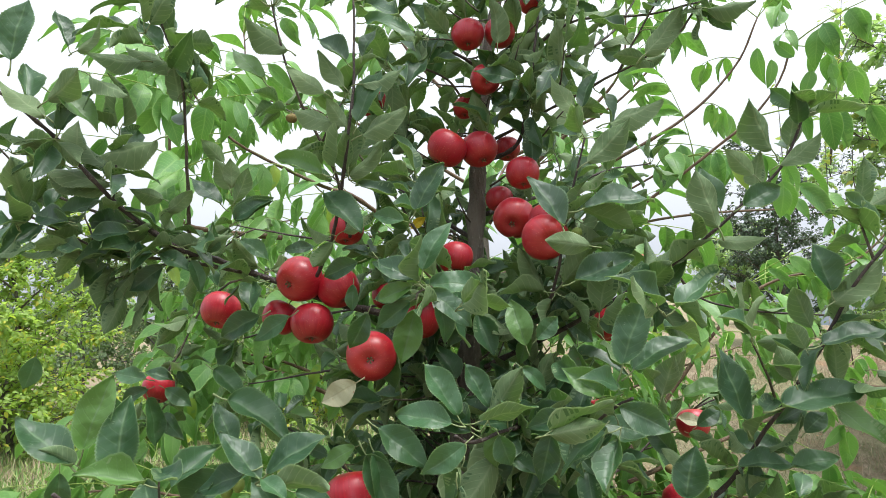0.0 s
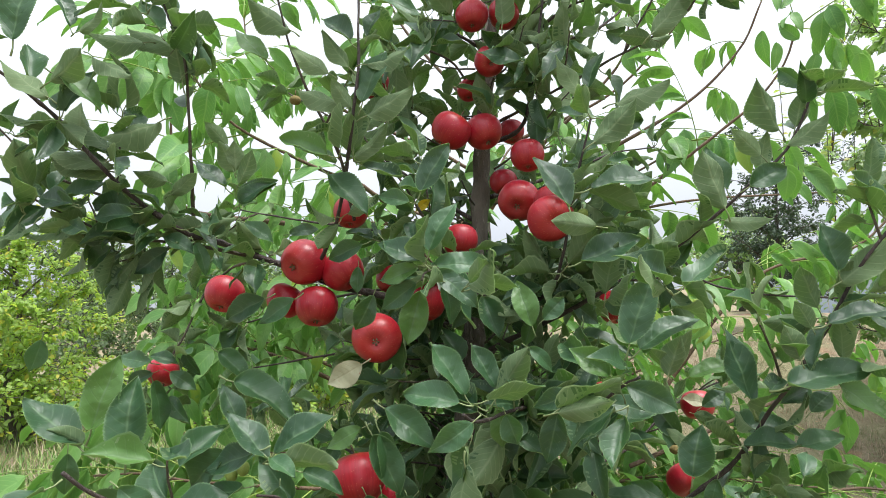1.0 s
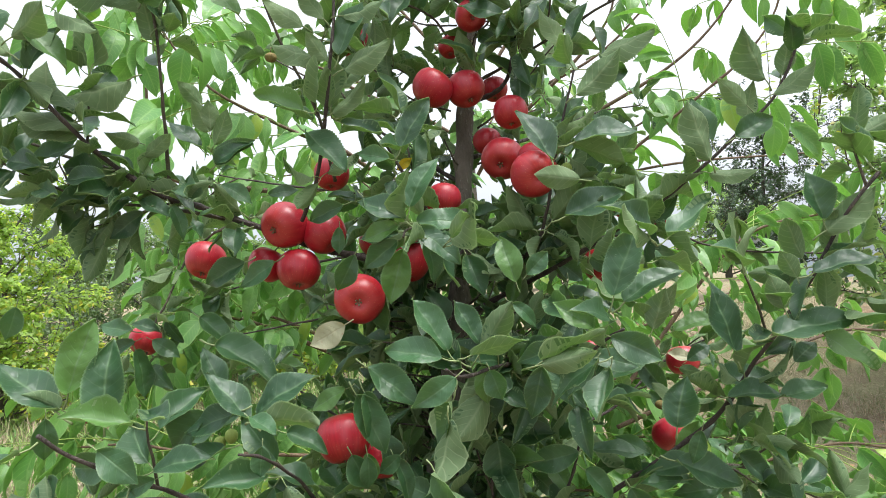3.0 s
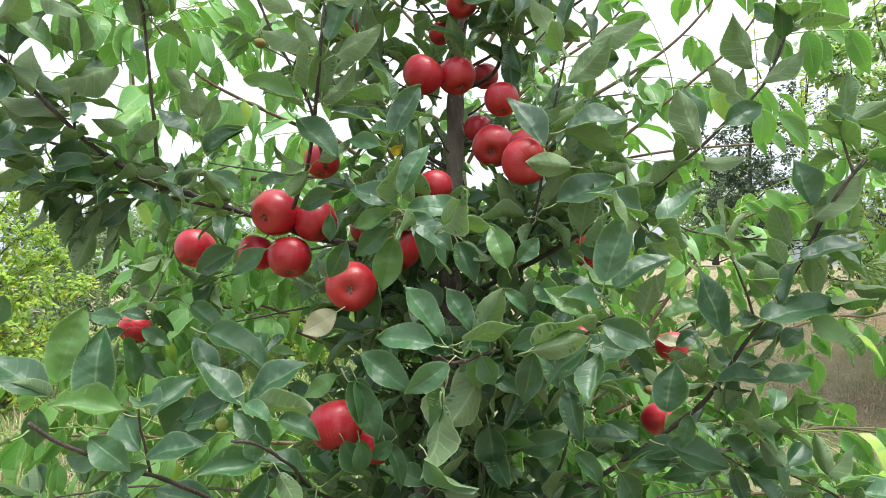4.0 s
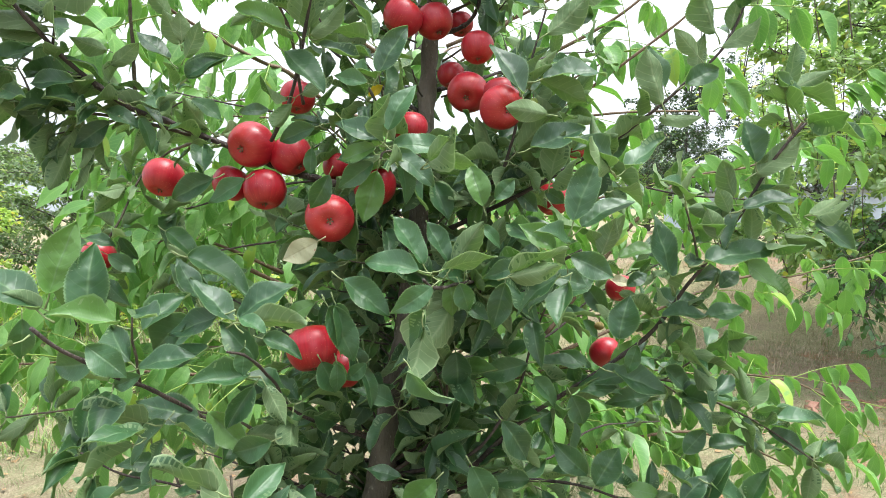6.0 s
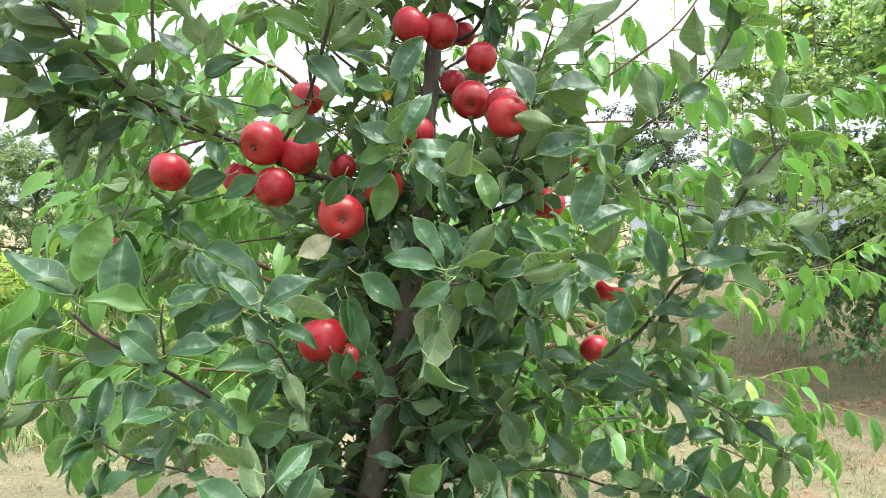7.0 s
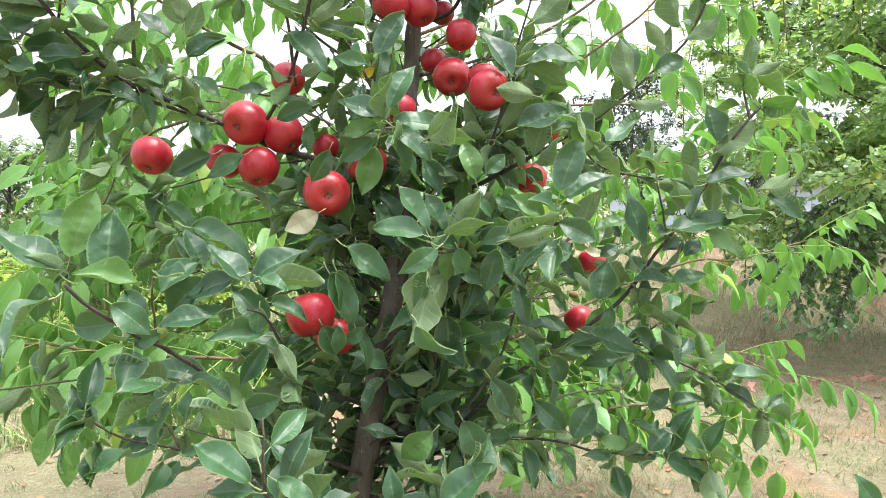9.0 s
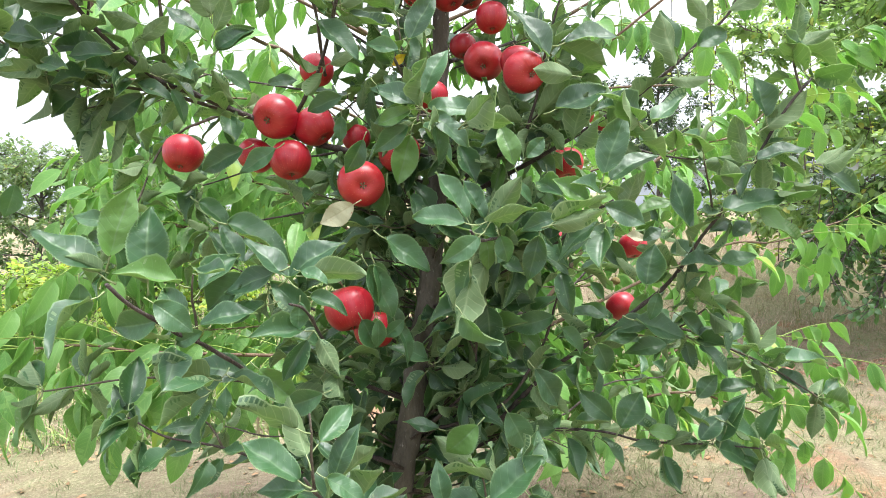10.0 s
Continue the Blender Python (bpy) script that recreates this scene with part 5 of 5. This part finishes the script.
def leaflet(x, y, z, heading, pitch, roll, length, wide=1.0, form=0):
    way = Euler((radians(pitch), 0, radians(heading))).to_matrix() @ Vector((0, 1, 0))
    normal = Matrix.Rotation(radians(roll), 3, way) @ unit(Vector((0, 0, 1)) - way * way.z)
    mesh_object("leaf", LEAFLETS[form].mesh, walnut).matrix_world = leaf_pose((x, y, z), way, normal, length, wide)


leaflet(-0.780, 1.450, 2.121, -90, -68, 68, 0.106, 1.04, 0)
leaflet(-0.787, 1.450, 2.099, 90, -42, -125, 0.132, 1.10, 1)
leaflet(-0.734, 1.450, 2.007, 90, -46, -123, 0.096, 1.25, 2)
leaflet(-0.719, 1.450, 2.013, -90, -62, 72, 0.111, 1.05, 0)
leaflet(-0.600, 1.450, 2.027, 90, -74, -85, 0.133, 1.00, 1)
leaflet(-0.563, 1.450, 2.029, -90, -76, 20, 0.118, 1.00, 2)
leaflet(-0.534, 1.450, 2.016, -90, -63, 47, 0.088, 1.00, 0)
leaflet(0.823, 1.500, 1.741, -90, -39, 90, 0.114, 1.00, 1)
leaflet(0.785, 1.500, 1.750, -90, -82, 115, 0.090, 1.25, 2)
leaflet(0.962, 1.600, 2.165, -90, -66, 123, 0.085, 1.25, 0)
leaflet(0.952, 1.600, 2.158, 90, -78, -43, 0.105, 1.00, 1)
leaflet(0.886, 1.600, 2.088, 90, 43, -121, 0.071, 1.12, 2)
leaflet(0.924, 1.600, 2.048, 90, -76, -68, 0.068, 1.25, 0)
leaflet(0.983, 1.600, 2.021, 90, 71, -122, 0.049, 1.25, 1)
leaflet(1.026, 1.600, 2.041, -90, -85, 121, 0.075, 1.25, 2)
leaflet(0.950, 1.600, 1.957, -90, -76, 120, 0.123, 1.04, 0)
leaflet(0.992, 1.600, 1.969, -90, -29, 93, 0.088, 1.00, 1)
leaflet(0.797, 1.600, 2.118, 90, -85, -33, 0.098, 1.00, 2)
leaflet(0.829, 1.600, 2.085, -90, -89, 74, 0.075, 1.00, 0)
leaflet(0.742, 1.400, 1.718, 90, -84, -63, 0.071, 1.25, 1)
leaflet(0.826, 1.500, 1.729, -90, -36, 77, 0.115, 1.00, 2)
leaflet(1.476, 2.000, 0.727, -90, -77, 122, 0.116, 1.08, 0)
leaflet(1.522, 2.000, 0.709, -90, -68, 119, 0.097, 1.12, 1)
leaflet(1.544, 2.000, 0.704, -90, -44, 63, 0.114, 1.00, 2)
leaflet(1.480, 2.000, 0.604, -90, -74, 120, 0.123, 1.09, 0)
leaflet(1.514, 2.000, 0.582, -90, -48, 52, 0.142, 1.00, 1)
leaflet(1.425, 2.000, 0.596, 90, -79, -53, 0.086, 1.25, 2)
leaflet(1.183, 2.000, 0.573, -90, -62, 77, 0.146, 1.00, 0)
leaflet(1.250, 2.000, 0.518, -90, -37, 32, 0.185, 1.00, 1)
leaflet(1.701, 2.350, 1.133, 90, -74, -55, 0.100, 1.22, 2)
leaflet(1.749, 2.350, 1.084, -90, -86, 125, 0.116, 1.17, 0)
leaflet(1.788, 2.350, 1.064, -90, -52, 74, 0.131, 1.00, 1)
leaflet(1.731, 2.350, 1.217, -90, -84, 125, 0.098, 1.25, 2)
leaflet(1.873, 2.350, 1.233, -90, -85, 109, 0.102, 1.00, 0)
leaflet(1.966, 2.350, 1.179, -90, -82, 128, 0.118, 1.03, 1)
leaflet(2.018, 2.350, 1.184, -90, -42, 66, 0.137, 1.00, 2)
leaflet(1.513, 2.300, 1.046, -90, -88, 109, 0.137, 1.00, 0)
leaflet(1.552, 2.300, 1.010, -90, -67, 76, 0.104, 1.00, 1)
leaflet(1.679, 2.300, 1.764, -90, -59, 124, 0.101, 1.18, 2)
leaflet(1.766, 2.300, 1.765, -90, -72, 127, 0.111, 1.03, 0)
leaflet(1.804, 2.300, 1.759, -90, -41, 98, 0.104, 1.00, 1)
leaflet(1.666, 2.300, 1.757, 90, -54, -64, 0.101, 1.18, 2)
leaflet(1.634, 2.300, 1.611, 90, -86, -34, 0.133, 1.00, 0)
leaflet(1.692, 2.300, 1.595, -90, -84, 103, 0.134, 1.00, 1)
leaflet(1.734, 2.300, 1.589, -90, -50, 76, 0.135, 1.00, 2)



def green_fruit(name, x, y, z, d, mat, label, category, flat=1.0):
    bm = bmesh.new()
    bmesh.ops.create_icosphere(bm, subdivisions=3, radius=0.5)
    for v in bm.verts:
        v.co *= 1 + 0.08 * noise.noise(v.co * 3) + 0.03 * noise.noise(v.co * 9)
        v.co.z *= flat
    me = bpy.data.meshes.new(name)
    bm.to_mesh(me)
    bm.free()
    me.materials.append(mat)
    me.polygons.foreach_set("use_smooth", np.full(len(me.polygons), True))
    ob = tagged(new(name, me), label, category)
    ob.matrix_world = Matrix.Translation((x, y, z)) @ Matrix.Diagonal((d, d, d, 1))
    v, f = tube([Vector((0, 0, 0.42)), Vector((0.02, 0, 0.6)), Vector((0.05, 0.02, 0.85))], (0.05, 0.04, 0.05), 6)
    mesh_object("stalk", mesh_from("stalk", v, f, [STALK]), ob)


green_fruit("walnut", -0.894, 1.640, 1.001, 0.036, HUSK, "green walnut in its husk on a thin branch", "walnut", 1.15)
green_fruit("walnut", -0.553, 1.500, 1.069, 0.032, HUSK, "green walnut in its husk on a thin branch", "walnut", 1.15)
green_fruit("walnut", -0.583, 1.500, 1.053, 0.030, HUSK, "green walnut in its husk on a thin branch", "walnut", 1.15)
green_fruit("withered_fruitlet", 0.361, 1.020, 1.212, 0.018, ROT, "tiny withered brown fruitlet beside a red apple", "apple", 0.8)
green_fruit("green_fruitlet", 0.218, 0.880, 1.581, 0.016, HUSK, "tiny unripe green fruitlet beside a red apple", "apple", 0.9)
green_fruit("shrivelled_apple", -0.24, 1.0, 1.816, 0.020, ROT, "small shrivelled brown fruit on a twig", "apple", 0.8)


# ---- trees and bushes further off ----
def small_leaf(length, width, seed, mats, rows=3):
    return Shape("leaf", leaf_shape(rows, 2, length, width, 0.25, 0.5, 0.06, 0, 0.0, 0.45, 1.0, seed, skins=1), mats)


def orchard_tree(name, label, x, y, height, spread, bare, leaves, leaf_len, mat, seed, bark=None, shoots=0, shoot_mat=None, category="tree", squash=1.0, trunk_r=0.05, dense=1.0, hanging=()):
    """A tree of limbs that fork, with many small leaves gathered along its twigs."""
    rng = random.Random(seed)
    z0 = ground_height(x, y)
    thing = tagged(new(name), label, category)
    thing.location = (x, y, z0)
    bark = bark or GREY_BARK
    line = spline([(0, 0, -0.05), (rng.gauss(0, 0.03), 0, bare), (rng.gauss(0, 0.1), rng.gauss(0, 0.1), height * 0.55), (rng.gauss(0, 0.12), 0, height * 0.85)], 0.12)
    v, f = tube(line, [trunk_r * (1 - 0.8 * i / len(line)) for i in range(len(line))], 10, 0.15, rng)
    mesh_object("trunk", mesh_from("trunk", v, f, [bark]), thing)
    shapes = [small_leaf(leaf_len * s, leaf_len * s * 0.58, seed + k, [mat, mat], 2 if name == "far_tree" else 3) for k, s in enumerate((0.8, 1.0, 1.15, 0.95))]
    pieces, tv, tf, sprays, drooping = [], [], [], [], []
    count = max(9, int(spread * 14 * dense))
    for k in range(count):
        t = bare / height * 0.6 + (0.90 - bare / height * 0.6) * (k + rng.random()) / count
        foot = line[min(len(line) - 1, int(t * len(line)))]
        a = k * 2.4 + rng.uniform(-0.4, 0.4)
        reach = spread * (1.0 - 0.45 * abs(t - 0.4)) * rng.uniform(0.65, 1.1)
        rise = height * rng.uniform(0.04, 0.26) * squash
        p1 = foot + Vector((math.cos(a) * reach * 0.5, math.sin(a) * reach * 0.5, rise * 0.7 + reach * rng.uniform(-0.10, 0.16)))
        p2 = foot + Vector((math.cos(a + 0.2) * reach, math.sin(a + 0.2) * reach, rise))
        branch = spline([foot, p1, p2], 0.08)
        bv, bf = tube(branch, [trunk_r * 0.28 * (1 - 0.85 * i / len(branch)) for i in range(len(branch))], 6, 0.1, rng)
        b = len(tv)
        tv += bv
        tf += [tuple(b + q for q in g) for g in bf]
        for i in range(len(branch) // 4, len(branch)):
            for _ in range(2):
                w = unit((rng.gauss(0, 1), rng.gauss(0, 1), rng.gauss(0.25, 0.7)))
                sprays.append((branch[i], branch[i] + w * rng.uniform(0.12, 0.42) * min(1.0, spread)))
    for end in hanging:
        foot, tip = line[len(line) // 3], Vector(end)
        branch = spline([foot, foot.lerp(tip, 0.5) + Vector((0, 0, 0.35)), tip], 0.05)
        bv, bf = tube(branch, [0.016 - 0.012 * i / len(branch) for i in range(len(branch))], 6, 0.1, rng)
        b = len(tv)
        tv += bv
        tf += [tuple(b + q for q in g) for g in bf]
        for q in branch[len(branch) // 2:]:
            for _ in range(4):
                drooping.append((q, q + unit((rng.gauss(0, 1), rng.gauss(0, 1), rng.gauss(-0.6, 0.6))) * rng.uniform(0.1, 0.28)))
    for i in range(len(line) // 2, len(line)):
        for _ in range(3):
            w = unit((rng.gauss(0, 1), rng.gauss(0, 1), rng.gauss(0.6, 0.6)))
            sprays.append((line[i], line[i] + w * rng.uniform(0.2, 0.5) * min(1.0, spread)))
    for a, c in sprays + drooping:
        b = len(tv)
        bv, bf = tube([a, (a + c) / 2 + Vector((0, 0, 0.02)), c], (0.004, 0.003, 0.0015), 4)
        tv += bv
        tf += [tuple(b + q for q in g) for g in bf]
    per = max(3, leaves // len(sprays))
    for a, c in sprays:
        for _ in range(per):
            p = a.lerp(c, rng.random() ** 0.6) + Vector((rng.gauss(0, 0.02), rng.gauss(0, 0.02), rng.gauss(0, 0.02)))
            w = unit((c - a)) + Vector((rng.gauss(0, 0.8), rng.gauss(0, 0.8), rng.gauss(-0.35, 0.6)))
            pieces.append((rng.choice(shapes), leaf_pose(p, w, (rng.gauss(0, 0.5), rng.gauss(-0.3, 0.5), 1), rng.uniform(0.8, 1.2))))
    if drooping:
        low = []
        older = [small_leaf(leaf_len * s, leaf_len * s * 0.62, seed + 90 + k, [OLD_PEAR_LEAF, OLD_PEAR_LEAF]) for k, s in enumerate((0.75, 0.9))]
        for a, c in drooping:
            for _ in range(7):
                p = a.lerp(c, rng.random() ** 0.6)
                w = unit((c - a)) + Vector((rng.gauss(0, 0.8), rng.gauss(0, 0.8), rng.gauss(-0.5, 0.6)))
                low.append((rng.choice(older), leaf_pose(p, w, (rng.gauss(0, 0.5), rng.gauss(-0.3, 0.5), 1), rng.uniform(0.8, 1.2))))
        joined("hanging_leaves", low, [OLD_PEAR_LEAF, OLD_PEAR_LEAF], thing, "dark glossy mature leaves")
    mesh_object("branchwork", mesh_from("branchwork", tv, tf, [bark]), thing, "", "stuff")
    joined("crown", pieces, [mat, mat], thing)
    if shoots:
        more, sv, sf = [], [], []
        light = [small_leaf(leaf_len * s, leaf_len * s * 0.5, seed + 50 + k, [shoot_mat, shoot_mat]) for k, s in enumerate((0.8, 1.0))]
        for _ in range(shoots):
            a = rng.uniform(2.6, 5.6)
            r = spread * rng.uniform(0.45, 1.0)
            foot = Vector((math.cos(a) * r, math.sin(a) * r, height * rng.uniform(0.12, 0.55)))
            tip = foot + Vector((rng.gauss(0, 0.08), rng.gauss(0, 0.08), rng.uniform(0.6, 1.3)))
            stem = spline([foot, (foot + tip) / 2 + Vector((rng.gauss(0, 0.04), 0, 0)), tip], 0.04)
            b = len(sv)
            bv, bf = tube(stem, [0.006 - 0.004 * i / len(stem) for i in range(len(stem))], 5)
            sv += bv
            sf += [tuple(b + q for q in g) for g in bf]
            for i, q in enumerate(stem):
                for s in range(rng.choice((0, 1, 1, 2))):
                    ang = rng.uniform(0, 6.28)
                    more.append((rng.choice(light), leaf_pose(q, (math.cos(ang), math.sin(ang), rng.uniform(-0.6, 0.9)), (rng.gauss(0, 0.6), rng.gauss(-0.4, 0.5), 1), rng.uniform(0.7, 1.3))))
        mesh_object("shoot_growth", mesh_from("shoot_growth", sv, sf, [TWIG_BARK]), thing, "", "stuff")
        joined("shoot_leaves", more, [shoot_mat, shoot_mat], thing, "pale yellow-green young leaves")
    return thing


orchard_tree("pear_tree", "tall pear tree with glossy leaves and yellow-green shoots", 4.9, 5.1, 4.8, 2.3, 1.0, 56000, 0.070, PEAR_LEAF, 41, shoots=60, shoot_mat=SHOOT_LEAF, trunk_r=0.05,
             squash=0.6, dense=1.5, hanging=((-1.75, -0.9, 0.62), (-1.5, -1.05, 0.45), (-1.95, -0.8, 0.8), (-1.35, -0.9, 0.95)))
orchard_tree("pear_tree", "leafy pear tree beyond the bank", 8.2, 7.5, 4.8, 1.9, 0.5, 14000, 0.085, PEAR_LEAF, 42, trunk_r=0.07)
orchard_tree("fruit_tree", "small dark-leaved fruit tree beyond the bank", 4.5, 10.2, 3.2, 1.35, 0.6, 11000, 0.06, DARK_LEAF, 43)
orchard_tree("fruit_tree", "low dark-leaved fruit tree with reddish fruit", 5.6, 8.6, 1.3, 0.8, 0.2, 3500, 0.055, DARK_LEAF, 47)
orchard_tree("bush", "yellowing green bush with sparse leaves", -5.85, 7.2, 2.75, 1.3, 0.2, 13000, 0.072, BUSH_LEAF, 44, category="bush")
orchard_tree("bush", "green bush with a few yellow leaves", -3.4, 8.8, 2.2, 1.3, 0.2, 10000, 0.07, GREYISH_LEAF, 45, category="bush")
orchard_tree("bush", "low leafy green bush by the soil path", -3.9, 7.2, 0.7, 0.9, 0.1, 3000, 0.08, BUSH_LEAF, 46, category="bush")
orchard_tree("bush", "low yellow-green bush in long grass", -5.4, 6.7, 1.1, 1.2, 0.1, 5000, 0.07, BUSH_LEAF, 54, category="bush")
orchard_tree("bush", "low leafy green bush in the grass", -2.4, 8.0, 0.7, 0.8, 0.1, 2500, 0.08, BUSH_LEAF, 49, category="bush")
orchard_tree("fruit_tree", "rounded grey-green fruit tree across the dry grass", -5.6, 10.2, 2.7, 1.7, 0.3, 11000, 0.075, GREYISH_LEAF, 51)
orchard_tree("fruit_tree", "dark grey-green fruit tree across the dry grass", -8.6, 12.5, 3.2, 2.0, 0.3, 9000, 0.09, GREYISH_LEAF, 52)
orchard_tree("bush", "dark green undergrowth bush on the dry grass", -2.9, 10.8, 1.5, 1.5, 0.1, 7000, 0.085, GREYISH_LEAF, 53, category="bush")
for k, (bx, by, bh) in enumerate(((-17, 25, 4.2), (-24, 27, 3.6), (-11, 26, 4.0), (-31, 30, 4.0), (-4, 27, 3.6), (3, 26, 3.8), (9, 24, 4.0), (16, 22, 4.5), (22, 20, 5.0), (28, 22, 5.0))):
    orchard_tree("far_tree", "distant dark green tree at the field's edge", bx, by, bh, 2.4, 0.5, 2600, 0.22, DARK_LEAF if k % 2 else PEAR_LEAF, 60 + k, trunk_r=0.12)


# ---- a pale shed beyond the bank ----
SHED_WALL = plain("pale_blue_shed_wall", (0.42, 0.49, 0.60), (0.52, 0.58, 0.67), 3, 0.7)
SHED_ROOF = plain("grey_shed_roof", (0.14, 0.15, 0.17), (0.22, 0.23, 0.25), 4, 0.7)


def shed():
    thing = tagged(new("shed"), "low pale blue shed with a grey sheet roof", "shed")
    thing.location = (9.5, 15.5, 0.55)
    thing.rotation_euler = (0, 0, radians(-25))

    def box(name, lo, hi, mat, label=""):
        bm = bmesh.new()
        bmesh.ops.create_cube(bm, size=1.0)
        for v in bm.verts:
            v.co = Vector([lo[i] + (hi[i] - lo[i]) * (v.co[i] + 0.5) for i in range(3)])
        bmesh.ops.bevel(bm, geom=bm.edges[:], offset=0.01, segments=1, affect="EDGES")
        me = bpy.data.meshes.new(name)
        bm.to_mesh(me)
        bm.free()
        me.materials.append(mat)
        mesh_object(name, me, thing, label)

    for k in range(12):
        box("wall_board", (-3 + 0.5 * k, 0, -0.5), (-2.51 + 0.5 * k, 0.08 + 0.02 * (k % 2), 1.25), SHED_WALL)
    box("side_wall", (-3, 0.11, -0.5), (-2.9, 3.0, 1.25), SHED_WALL)
    box("side_wall", (2.9, 0.11, -0.5), (3.0, 3.0, 1.25), SHED_WALL)
    box("roof", (-3.3, -0.3, 1.25), (3.3, 3.3, 1.35), SHED_ROOF, "flat grey sheet roof")


shed()
